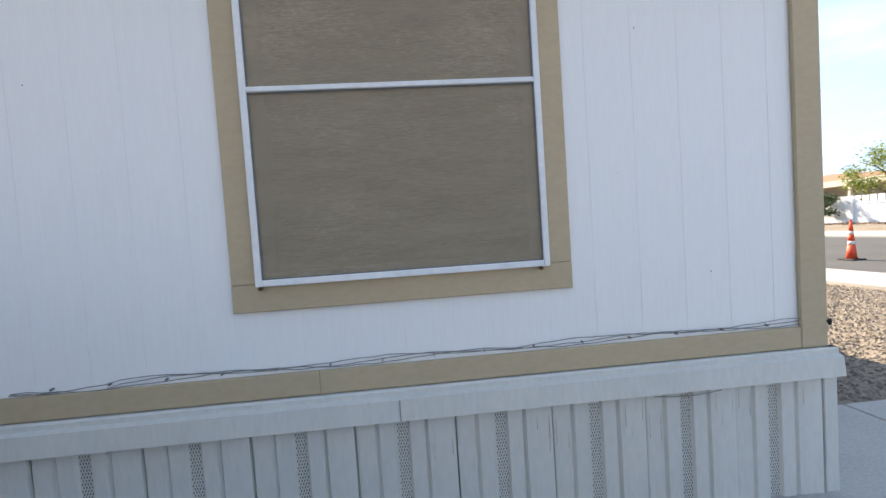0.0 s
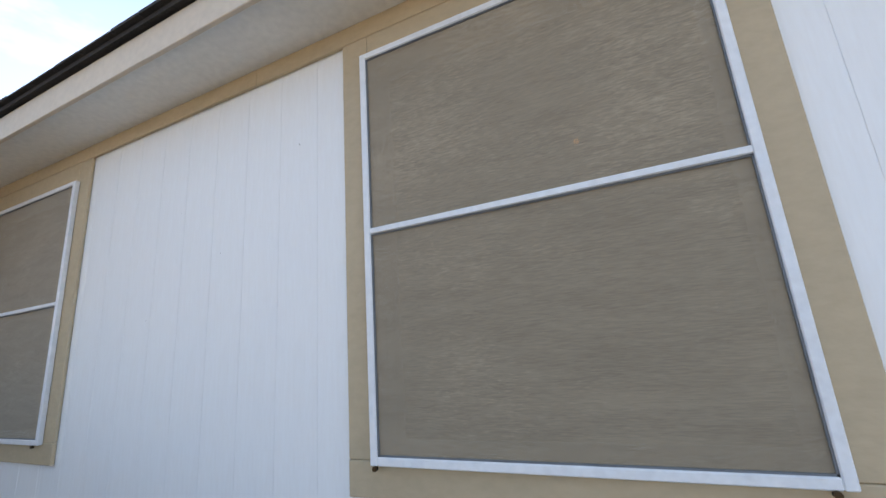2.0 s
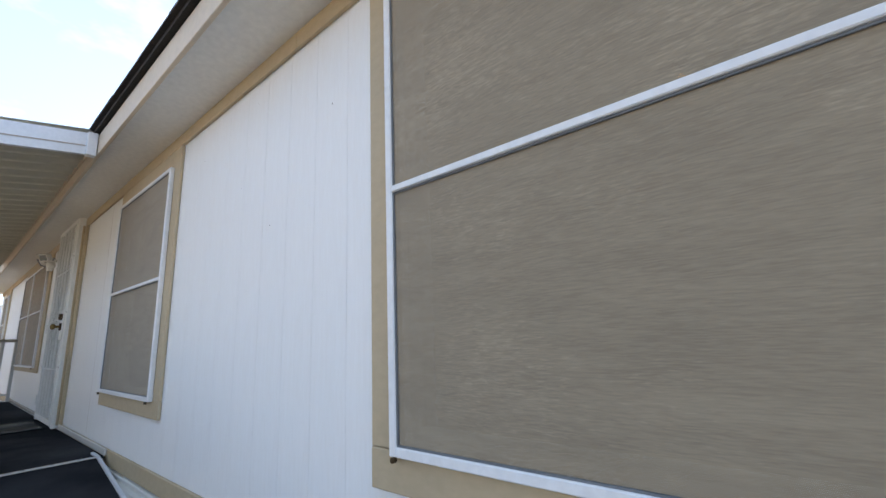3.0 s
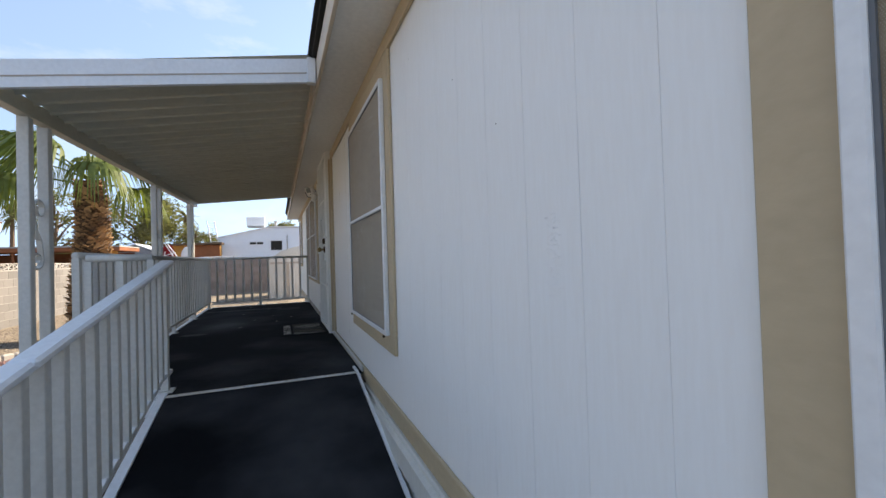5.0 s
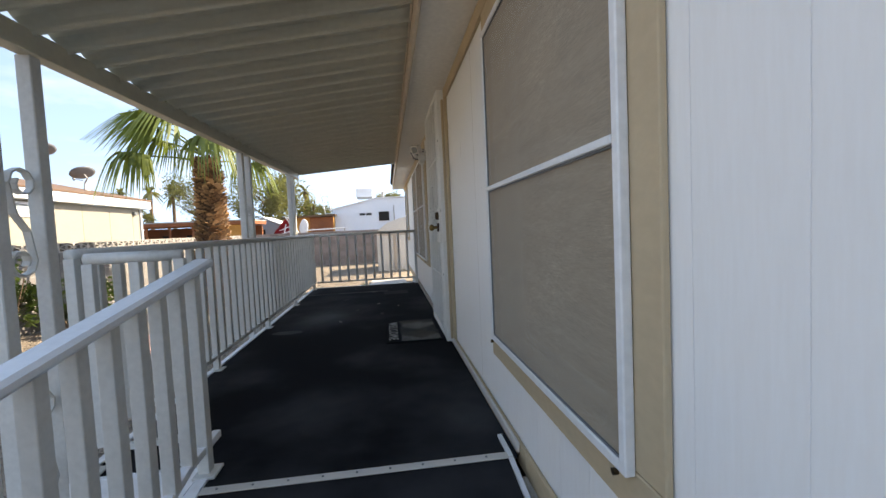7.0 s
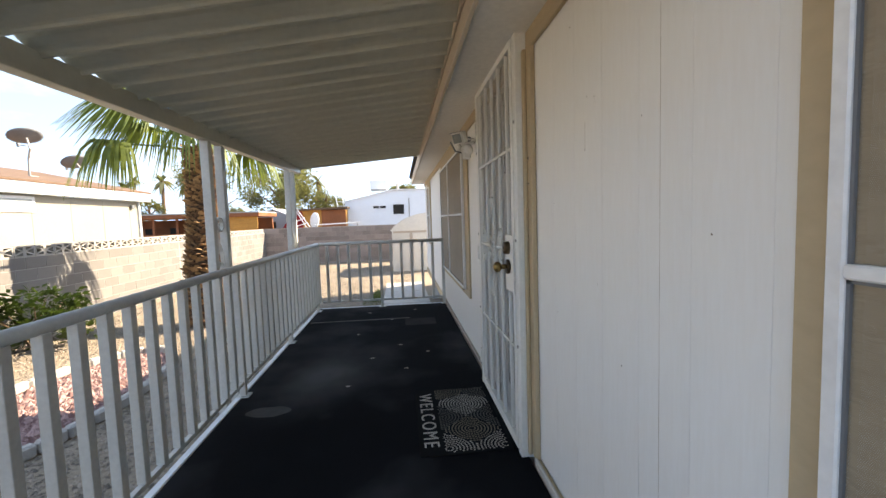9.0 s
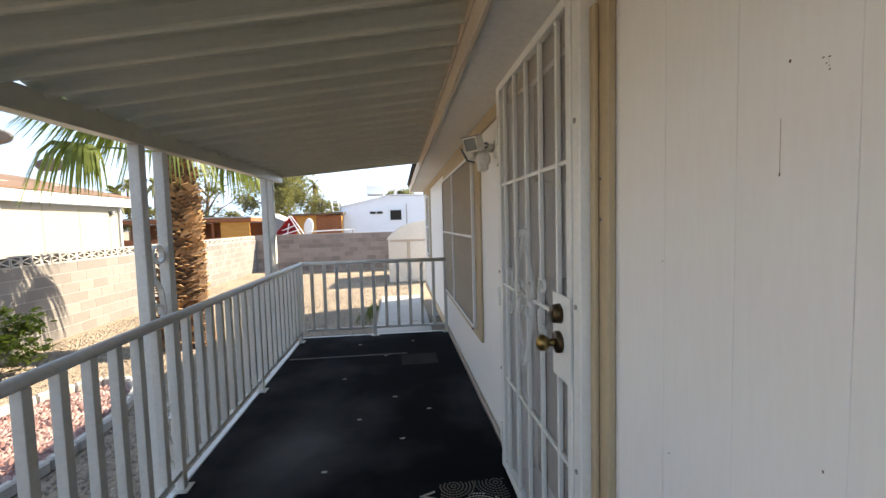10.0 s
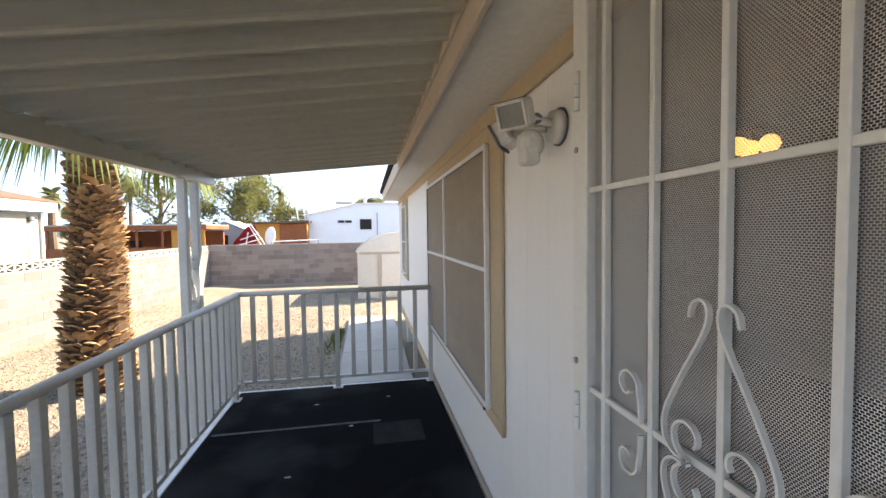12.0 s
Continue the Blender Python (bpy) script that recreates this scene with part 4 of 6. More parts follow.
for ax, s in ((AW_X1, 1), (AW_X0 - 0.03, -1)):
    out = [(cap_out, pan_z(cap_out) - 0.085), (1.345, pan_z(1.345) - 0.105), (1.345, pan_z(1.345) + 0.052), (cap_out, pan_z(cap_out) + 0.068)]
    lab = "white metal end fascia of the patio cover"
    if s == 1:
        part("end_cap", prism(out, "x", ax, ax + 0.03), RAIL_CAP, awning, lab)
        part("cap_lip", prism([(cap_out - 0.005, pan_z(cap_out) - 0.028), (1.34, pan_z(1.34) - 0.048), (1.34, pan_z(1.34) - 0.040), (cap_out - 0.005, pan_z(cap_out) - 0.02)], "x", ax + 0.0302, ax + 0.033), SHED_TRIM, awning)
        part("cap_end", box(ax - 0.01, ax + 0.05, 1.295, 1.352, pan_z(1.3) - 0.11, pan_z(1.3) + 0.058, 0.004), RAIL_CAP, awning)
    else:
        part("end_cap", prism([(y_out, pan_z(y_out) - 0.03 + beam_rise(ax)), (1.345, pan_z(1.345) - 0.03), (1.345, pan_z(1.345) + 0.052), (y_out, pan_z(y_out) + 0.068 + beam_rise(ax))], "x", ax, ax + 0.03), AWNING, awning, lab)


def scroll(cx, cz, h, w, flip):
    """An S of flat iron between two posts, in the x-z plane."""
    pts = []
    r = w * 0.40
    for k in range(20):
        a = math.pi * (2.2 - 2.2 * k / 10) if k < 11 else None
        if a is None:
            break
        rr = r * (0.45 + 0.55 * k / 10)
        pts.append((cx + flip * (-0.1 * w + rr * math.cos(a)), cz + h / 2 - r + rr * math.sin(a)))
    pts.append((cx + flip * (0.42 * w) * 0.4, cz + 0.08 * h))
    pts.append((cx - flip * (0.42 * w) * 0.4, cz - 0.08 * h))
    tail = [(2 * cx - px, 2 * cz - pz) for px, pz in pts[:11]][::-1]
    return pts + tail


def post_pair(x, y, ztop):
    post = thing("patio_post", "white painted metal twin post with iron scrolls", "post", group="patio cover posts")
    h = ztop
    for dx in (-0.115, 0.115):
        part("upright", box(x + dx - 0.030, x + dx + 0.030, y - 0.030, y + 0.030, 0.0, h, 0.004), RAIL_PAINT, post)
    part("base_plate", box(x - 0.17, x + 0.17, y - 0.05, y + 0.05, 0.0, 0.012), RAIL_PAINT, post)
    for cz in (0.85, 1.79):
        pts = [(px, y, pz) for px, pz in scroll(x, cz, 0.46, 0.172, 1)]
        part("scroll", ribbon(pts, 0.030, 0.008, (0, 1, 0)), RAIL_PAINT, post, "bent flat iron scroll")
    return post


for px in (-3.75, -6.58, -8.76):
    post_pair(px, BEAM_Y, AW_ZO - 0.088 + beam_rise(px + 0.145))

# ---- security door ----
door = thing("door_1", "white steel security door with bars, scrolls and a perforated screen", "door", kind="structure")
DX0, DX1, DZ0, DZ1 = -6.185, -5.270, DECK_Z + 0.02, 2.80
DY = 1.600
fr = bmesh.new()
for a, b, c, d in ((DX0 - 0.045, DX0 - 0.004, DECK_Z + 0.002, DZ1 + 0.045), (DX1 + 0.004, DX1 + 0.057, DECK_Z + 0.002, DZ1 + 0.045), (DX0 - 0.004, DX1 + 0.004, DZ1 + 0.004, DZ1 + 0.045)):
    box(a, b, DY + 0.005, WALL_Y - 0.003, c, d, 0.003, bm=fr)
part("door_frame", fr, DOOR_PAINT, door, "white steel door frame")
leaf = part("door_leaf", box(DX0, DX0 + 0.034, DY, DY + 0.03, DZ0, DZ1, 0.003), DOOR_PAINT, door, "white steel door leaf")
for a, b, c, d in ((DX1 - 0.034, DX1, DZ0, DZ1), (DX0 + 0.035, DX1 - 0.035, DZ1 - 0.035, DZ1), (DX0 + 0.035, DX1 - 0.035, DZ0, DZ0 + 0.05)):
    part("stile", box(a, b, DY, DY + 0.03, c, d, 0.003), DOOR_PAINT, leaf)
for bx in (-6.08, -5.91, -5.74, -5.570, -5.397):
    part("bar", box(bx - 0.0070, bx + 0.0070, DY + 0.004, DY + 0.022, DZ0 + 0.05, DZ1 - 0.036, 0.002), DOOR_PAINT, leaf)
for bz in (2.288, 1.772, 1.275):
    part("crossbar", box(DX0 + 0.035, DX1 - 0.035, DY + 0.008, DY + 0.0215, bz - 0.0075, bz + 0.0075, 0.002), DOOR_PAINT, leaf)
s = bmesh.new()
s.faces.new([s.verts.new(p) for p in ((DX0 + 0.02, DY + 0.027, DZ0 + 0.02), (DX1 - 0.02, DY + 0.027, DZ0 + 0.02), (DX1 - 0.02, DY + 0.027, DZ1 - 0.02), (DX0 + 0.02, DY + 0.027, DZ1 - 0.02))])
part("screen", s, DOOR_SCREEN, leaf, "grey perforated metal screen")


def curl(cx, cz, r, a0, turns, end=0.35, n=18):
    return [(cx + r * (1 - (1 - end) * k / n) * math.cos(a0 + turns * k / n), cz + r * (1 - (1 - end) * k / n) * math.sin(a0 + turns * k / n)) for k in range(n + 1)]


def iron(pts):
    fine = []
    for i in range(len(pts) - 1):
        p0, p1, p2, p3 = pts[max(i - 1, 0)], pts[i], pts[i + 1], pts[min(i + 2, len(pts) - 1)]
        for s in (0.0, 0.33, 0.67):
            fine.append(tuple(0.5 * (2 * b + (c - a) * s + (2 * a - 5 * b + 4 * c - d) * s * s + (3 * b - a - 3 * c + d) * s ** 3) for a, b, c, d in zip(p0, p1, p2, p3)))
    return ribbon([(px, DY - 0.005, pz) for px, pz in fine + [pts[-1]]], 0.011, 0.005, (0, 1, 0))


BX, BZ = -5.742, 1.772
for sx in (-1, 1):
    for sz in (-1, 1):
        # long teardrop side, hooked at its tip and curled at its foot
        hook = [(BX + sx * px, BZ + sz * pz) for px, pz in ((0.050, 0.262), (0.045, 0.285), (0.028, 0.296), (0.014, 0.288), (0.012, 0.262), (0.028, 0.225), (0.060, 0.170), (0.095, 0.105), (0.112, 0.062), (0.110, 0.028), (0.088, 0.006), (0.055, 0.004))]
        foot = [(BX + sx * px, BZ + sz * pz) for px, pz in curl(0.052, 0.045, 0.041, -1.5, 5.2, 0.45)]
        part("scroll", iron(hook + foot), DOOR_PAINT, leaf, "bent flat iron scroll")
for bx, sx in ((-5.91, -1), (-5.570, 1)):
    for sz in (-1, 1):
        stem = [(bx + sx * px, BZ + sz * pz) for px, pz in ((0.013, 0.012), (0.014, 0.05), (0.020, 0.078))]
        top = [(bx + sx * px, BZ + sz * pz) for px, pz in curl(0.055, 0.080, 0.036, 2.9, -5.3, 0.4)]
        part("scroll", iron(stem + top), DOOR_PAINT, leaf, "bent flat iron scroll")
part("lock_plate", box(-5.412, DX1 + 0.006, DY - 0.006, DY - 0.0015, 1.565, 1.855, 0.002), DOOR_PAINT, leaf, "white steel lock plate")
LX = -5.349
bolt = part("deadbolt", disc((LX, DY - 0.018, 1.789), 0.034, 0.026, "y", 28, r2=0.030), BRASS_DARK, leaf, "aged brass deadbolt", True)
part("keyway", box(LX - 0.002, LX + 0.002, DY - 0.0335, DY - 0.031, 1.780, 1.798), BLACK_RUBBER, bolt)
knob = part("knob_rose", disc((LX, DY - 0.012, 1.692), 0.037, 0.014, "y", 28), BRASS_DARK, leaf, "aged brass knob rose", True)
kb = bmesh.new()
bmesh.ops.create_uvsphere(kb, u_segments=20, v_segments=12, radius=0.028, matrix=Matrix.Translation((LX, DY - 0.066, 1.692)) @ Matrix.Diagonal((1, 0.8, 1, 1)))
disc((LX, DY - 0.032, 1.692), 0.013, 0.04, "y", 16, bm=kb)
part("knob", kb, BRASS, knob, "worn brass door knob", True)
for hz in (0.95, 1.70, 2.55):
    for k in range(3):
        part("hinge", tube([(DX0 - 0.006, DY - 0.004, hz - 0.05 + k * 0.034), (DX0 - 0.006, DY - 0.004, hz - 0.018 + k * 0.034)], 0.008, 8), DOOR_PAINT, door)
for hz in (1.30, 1.83, 2.40):
    for hx in (DX0 - 0.024, DX1 + 0.026):
        part("screw", disc((hx, DY + 0.004, hz), 0.008, 0.006, "y", 10), STRIP, door)

# lamps inside, seen faintly through the screens


def ceiling_lamp(x, y, z, bulbs):
    lamp = thing("ceiling_lamp", "small lit ceiling lamp with warm bulbs inside the house", "lamp", group="ceiling lamps inside")
    part("canopy", disc((x, y, z + 0.085), 0.05, 0.02, "z", 16), BRASS_DARK, lamp)
    part("rod", tube([(x, y, z + 0.08), (x, y, z + 0.03)], 0.006, 6), BRASS_DARK, lamp)
    for k in range(bulbs):
        b = bmesh.new()
        a = k * math.tau / max(1, bulbs) + 0.4
        rr = 0.075 if bulbs > 1 else 0
        bmesh.ops.create_uvsphere(b, u_segments=12, v_segments=8, radius=0.048 if bulbs > 1 else 0.022, matrix=Matrix.Translation((x + rr * math.cos(a), y + rr * math.sin(a), z)))
        part("bulb", b, LAMP_WARM, lamp, "warm glowing bulb", True)


ceiling_lamp(-7.0, 3.0, 2.60, 3)
ceiling_lamp(0.02, 3.4, 2.865, 1)

# flood light beside the door
flood = thing("flood_light", "white twin flood light with a movement sensor beside the door", "light")
FX, FZ = -6.455, 2.525
part("wall_plate", disc((FX, WALL_Y - 0.02, FZ), 0.058, 0.03, "y", 28, r2=0.05), PLASTIC_WHITE, flood, "round white mounting plate", True)
part("arm", tube([(FX, WALL_Y - 0.03, FZ + 0.01), (FX, WALL_Y - 0.08, FZ + 0.02), (FX + 0.003, WALL_Y - 0.125, FZ + 0.03)], 0.014, 10), PLASTIC_WHITE, flood, "", True)
part("plate_rim", disc((FX, WALL_Y - 0.006, FZ), 0.062, 0.005, "y", 28), DISH_GREY, flood, "dark gasket behind the plate")
part("knuckle", disc((FX + 0.002, WALL_Y - 0.088, FZ + 0.022), 0.018, 0.022, "x", 14), DISH_GREY, flood, "dark swivel joint")
head = part("head", box(-0.075, 0.075, -0.035, 0.035, -0.055, 0.055, 0.012), PLASTIC_WHITE, flood, "square white lamp head")
head.matrix_basis = pose(FX + 0.005, WALL_Y - 0.155, FZ + 0.035, 0, 0, 38) @ pose(0, 0, 0, 20, 0, 0) @ Matrix.Diagonal((0.72, 0.8, 0.8, 1))
part("lens", box(-0.062, 0.062, -0.040, -0.036, -0.043, 0.043), LENS, head, "dull glass lens")
part("reflector", box(-0.058, 0.058, -0.0357, -0.0352, -0.04, 0.04), LAMP_INSIDE, head)
part("visor", box(-0.085, 0.085, -0.060, -0.03, 0.056, 0.060), DISH_GREY, head)
for ra0, rb0, rc0, rd0 in ((-0.075, -0.062, -0.055, 0.055), (0.062, 0.075, -0.055, 0.055), (-0.062, 0.062, 0.043, 0.055), (-0.062, 0.062, -0.055, -0.043)):
    part("rim", box(ra0, rb0, -0.047, -0.0352, rc0, rd0, 0.002), PLASTIC_WHITE, head)
part("fin", box(-0.05, 0.05, 0.036, 0.05, -0.04, 0.04, 0.004), PLASTIC_WHITE, head)
rear = part("head", box(-0.075, 0.075, -0.03, 0.03, -0.055, 0.055, 0.012), PLASTIC_WHITE, flood, "square white lamp head turned away")
rear.matrix_basis = pose(FX - 0.115, WALL_Y - 0.150, FZ - 0.005, 0, 0, -35) @ pose(0, 0, 0, 28, 0, 0) @ Matrix.Diagonal((0.72, 0.8, 0.8, 1))
part("rim", box(-0.079, 0.079, -0.042, -0.0302, -0.058, 0.058, 0.004), DISH_GREY, rear, "weathered dark rim")
part("arm", tube([(FX - 0.03, WALL_Y - 0.04, FZ), (FX - 0.07, WALL_Y - 0.09, FZ + 0.005), (FX - 0.10, WALL_Y - 0.13, FZ)], 0.012, 10), PLASTIC_WHITE, flood, "", True)
b = bmesh.new()
bmesh.ops.create_uvsphere(b, u_segments=16, v_segments=10, radius=0.042, matrix=Matrix.Translation((FX - 0.015, WALL_Y - 0.10, FZ - 0.055)) @ Matrix.Diagonal((1, 1.1, 1.15, 1)))
box(FX - 0.045, FX + 0.015, WALL_Y - 0.135, WALL_Y - 0.075, FZ - 0.125, FZ - 0.06, 0.01, bm=b)
part("sensor", b, PLASTIC_WHITE, flood, "white movement sensor", False)

# ---- welcome mat ----
mat_x0, mat_x1, mat_y0, mat_y1 = -6.11, -5.29, 1.10, 1.585
MZ = DECK_Z + 0.009
welcome = thing("doormat", "black doormat with grey circle print and the word WELCOME", "doormat")
part("backing", box(mat_x0, mat_x1, mat_y0, mat_y1, DECK_Z + 0.001, MZ, 0.003), MAT_BLACK, welcome)
text = bpy.data.curves.new("word", "FONT")
text.body = "WELCOME"
text.size, text.align_x, text.align_y, text.extrude = 0.118, "CENTER", "CENTER", 0.0012
text.space_character = 1.28
text.materials.append(MAT_GREY)
word_ob = new("word", text)
word_ob.parent = welcome
word_ob.matrix_basis = pose((mat_x0 + mat_x1) / 2, mat_y0 + 0.062, MZ + 0.0015, 0, 0, 0) @ Matrix.Diagonal((1.0, 1.0, 1, 1))
my = mat_y0 + 0.125


def mat_circle(cx, cy, r, mat):
    """Rings of short printed dashes, cut off at the mat's printed field."""
    verts, faces = [], []
    rr = r
    while rr > 0.010:
        n = max(6, int(math.tau * rr / 0.017))
        for k in range(n):
            a0, a1 = (k + 0.12) / n * math.tau, (k + 0.86) / n * math.tau
            q = [(cx + q_r * math.cos(q_a), cy + q_r * math.sin(q_a)) for q_r, q_a in ((rr, a0), (rr, a1), (rr - 0.0085, a1), (rr - 0.0085, a0))]
            mx, mzz = sum(p[0] for p in q) / 4, sum(p[1] for p in q) / 4
            if min(CIRCLES, key=lambda c: math.hypot(mx - mat_x0 - c[0], mzz - my - c[1]) / c[2])[:2] != (round(cx - mat_x0, 3), round(cy - my, 3)):
                continue
            if all(mat_x0 + 0.012 < px < mat_x1 - 0.012 and my < py < mat_y1 - 0.01 for px, py in q):
                i = len(verts)
                verts += [(px, py, MZ + 0.0012) for px, py in q]
                faces.append((i, i + 1, i + 2, i + 3))
        rr -= 0.0185
    me = bpy.data.meshes.new("ring_print")
    me.from_pydata(verts, [], faces)
    me.materials.append(mat)
    o = new("ring_print", me)
    o.parent = welcome


CIRCLES = ((0.05, 0.08, 0.10, MAT_BROWN), (0.05, 0.30, 0.10, MAT_DARK), (0.26, 0.18, 0.125, MAT_GREY), (0.42, 0.02, 0.115, MAT_DARK), (0.43, 0.335, 0.12, MAT_DARK), (0.58, 0.18, 0.12, MAT_BROWN), (0.77, 0.03, 0.12, MAT_GREY), (0.77, 0.33, 0.12, MAT_GREY))
for ux, uy, r, mt in CIRCLES:
    mat_circle(mat_x0 + ux, my + uy, r * 1.28, mt)

# nail holes, patched screw holes and scrapes on the painted wall and trim
marks = thing("wall_marks", "small nail holes and scrapes in the white and tan paint", "paint marks", kind="structure")
rm = random.Random(44)
for mx, mz in ((-4.62, 2.34), (-4.75, 2.62), (-4.3, 2.2), (-4.93, 2.0), (-4.55, 1.72), (-4.2, 2.45), (-4.9, 1.55), (-4.05, 1.9), (-4.4, 1.5), (-1.7, 2.2), (-1.9, 1.7), (-1.4, 1.95), (-0.95, 2.35), (-2.2, 2.5), (1.0, 2.1), (0.9, 1.5), (-1.55, 2.6), (1.3, 1.05)):
    b = bmesh.new()
    w, h = rm.uniform(0.0015, 0.0035), rm.uniform(0.0015, 0.004)
    b.faces.new([b.verts.new((mx + w * math.cos(k * 1.047), WALL_Y - 0.0016, mz + h * math.sin(k * 1.047))) for k in range(6)])
    part("nail_hole", b, TWIG, marks, "dark nail hole")
for mz in (2.10, 2.218):
    part("plug", disc((-5.176, WALL_Y - 0.0275, mz), 0.008, 0.003, "y", 12), SHED_TRIM, marks, "patched screw hole")
    part("screw_hole", disc((-5.176, WALL_Y - 0.0292, mz), 0.0035, 0.002, "y", 8), BLACK_RUBBER, marks)
# blistered, wrinkled paint
rw = random.Random(6)
for k in range(90):
    u = k / 90
    cx = -1.15 + 0.018 * math.sin(k * 1.9) + rw.uniform(-0.014, 0.014)
    cz = 1.66 - 0.20 * u + rw.uniform(-0.02, 0.02)
    a = rw.uniform(-0.6, 0.6)
    l = rw.uniform(0.004, 0.010)
    p = Vector((cx, WALL_Y - 0.0012, cz))
    d = Vector((math.cos(a), 0, math.sin(a))) * l
    part("paint_wrinkle", tube([p - d, p + Vector((0, 0, 0.002)), p + d], 0.0009, 5, radii=[0.0003, 0.0009, 0.0003]), WHITE_SIDING, marks, "wrinkled blistered white paint", True)

# a scar, a drip-like scratch and the open joint between two siding sheets beside the door
for k in range(9):
    a = k * 0.9
    b = bmesh.new()
    r0 = 0.0005 + 0.0007 * (k % 3)
    cx, cz = -4.560 + 0.013 * math.cos(a * 1.7) * (k % 4) / 3, 2.316 + 0.010 * math.sin(a)
    b.faces.new([b.verts.new((cx + r0 * math.cos(j * 1.047), WALL_Y - 0.0016, cz + 0.7 * r0 * math.sin(j * 1.047 + 0.4))) for j in range(6)])
    part("paint_chip", b, TWIG, marks, "dark chip in the paint")
part("scratch", box(-4.6338, -4.6331, WALL_Y - 0.0018, WALL_Y - 0.0012, 2.166, 2.256), SHED_TRIM, marks, "thin vertical scratch")
part("scratch_end", box(-4.6345, -4.6324, WALL_Y - 0.0019, WALL_Y - 0.0012, 2.164, 2.170), TWIG, marks)
rj = random.Random(12)
zj = 0.80
while zj < 2.69:
    lj = rj.uniform(0.05, 0.16)
    wj = rj.uniform(0.0002, 0.0006)
    xj = -4.222 + rj.uniform(-0.0004, 0.0004)
    part("sheet_joint", box(xj - wj, xj + wj, WALL_Y - 0.0017, WALL_Y - 0.0012, zj, min(zj + lj, 2.70)), SHED_TRIM, marks, "thin open joint between siding sheets")
    zj += lj + rj.uniform(0.0, 0.008)

# ---- block walls ----


def block_rows(lo, hi, courses, z0, run):
    """Corners of blocks in running bond: start and end along the wall, bottom and top."""
    for c in range(courses):
        s = lo - (run / 2 if c % 2 else 0)
        while s < hi:
            a, b = max(s, lo), min(s + run, hi)
            if b - a > 0.05:
                yield a + 0.005, b - 0.005, z0 + c * 0.203 + 0.005, z0 + (c + 1) * 0.203 - 0.005
            s += run


side_wall = thing("wall_side", "grey concrete block garden wall with pierced decorative top course", "wall", kind="structure")
SZ0 = 0.108
S_X1 = -3.0
part("mortar_core", box(FAR_WALL_X, S_X1, SIDE_WALL_Y - 0.19, SIDE_WALL_Y - 0.004, 0.0, SZ0 + 7 * 0.203), MORTAR, side_wall)
unit = None
far_blocks = bmesh.new()
for a, b, c, d in block_rows(FAR_WALL_X, S_X1, 7, SZ0, 0.406):
    if -16.6 < a and b < -8.2:
        if b - a > 0.39:
            if unit is None:
                unit = part("block", box(0, 0.396, -0.006, 0.0, 0, 0.193, 0.002), BLOCK, side_wall)
                unit.matrix_basis = pose(a, SIDE_WALL_Y, c)
            else:
                again("block", unit, pose(a, SIDE_WALL_Y, c), side_wall)
        else:
            part("block", box(a, b, SIDE_WALL_Y - 0.006, SIDE_WALL_Y, c, d, 0.002), BLOCK, side_wall)
    else:
        box(a, b, SIDE_WALL_Y - 0.006, SIDE_WALL_Y, c, d, bm=far_blocks)
tagged(part("blocks", far_blocks, BLOCK_FAR, side_wall), kind="stuff")
part("pilaster_joint", box(-15.83, -15.78, SIDE_WALL_Y, SIDE_WALL_Y + 0.004, SZ0, SZ0 + 7 * 0.203), MORTAR_DARK, side_wall, "dark vertical expansion joint")


def screen_block():
    """A pierced block: rim, and slanted webs that leave leaf-shaped holes."""
    b = bmesh.new()
    w, h, d = 0.396, 0.193, 0.18
    for q in ((0, w, 0, 0.026), (0, w, h - 0.026, h)):
        box(q[0], q[1], -d, 0, q[2], q[3], bm=b)
    for q in ((0, 0.022), (w - 0.022, w)):
        box(q[0], q[1], -d, 0, 0.026, h - 0.026, bm=b)
    for s in (0, 1):
        px = [(0.022, 0.026), (0.022, 0.05), (w / 2 - 0.02, h / 2 + 0.010), (w / 2 - 0.02, h / 2 - 0.014)]
        if s:
            px = [(p, h - q) for p, q in px]
        prism(px, "y", -d, -0.004, bm=b)
        prism([(w - p, q) for p, q in px], "y", -d, -0.004, bm=b)
    box(w / 2 - 0.03, w / 2 + 0.03, -d, -0.002, 0.026, h - 0.026, bm=b)
    return b


z_top = SZ0 + 7 * 0.203
sb = part("screen_block", screen_block(), MORTAR, side_wall, "pierced decorative concrete block")
sb.matrix_basis = pose(S_X1 - 0.406, SIDE_WALL_Y - 0.002, z_top + 0.002)
k = 2
while S_X1 - 0.406 * k > FAR_WALL_X:
    again("screen_block", sb, pose(S_X1 - 0.406 * k, SIDE_WALL_Y - 0.002, z_top + 0.002), side_wall)
    k += 1

far_wall = thing("wall_far", "weathered grey-brown concrete block wall across the back of the yard", "wall", kind="structure")
part("mortar_core", box(FAR_WALL_X - 0.19, FAR_WALL_X - 0.005, SIDE_WALL_Y - 0.19, 10.0, 0.0, 1.70), MORTAR_DARK, far_wall)
fb = bmesh.new()
for a, b, c, d in block_rows(SIDE_WALL_Y, 10.0, 8, 0.075, 0.406):
    box(FAR_WALL_X - 0.006, FAR_WALL_X, a, b, c, d, bm=fb)
tagged(part("blocks", fb, BLOCK_DARK, far_wall), kind="stuff")
part("cap", box(FAR_WALL_X - 0.2, FAR_WALL_X + 0.006, SIDE_WALL_Y, 10.0, 1.701, 1.735), MORTAR_DARK, far_wall)

# ---- palm ----


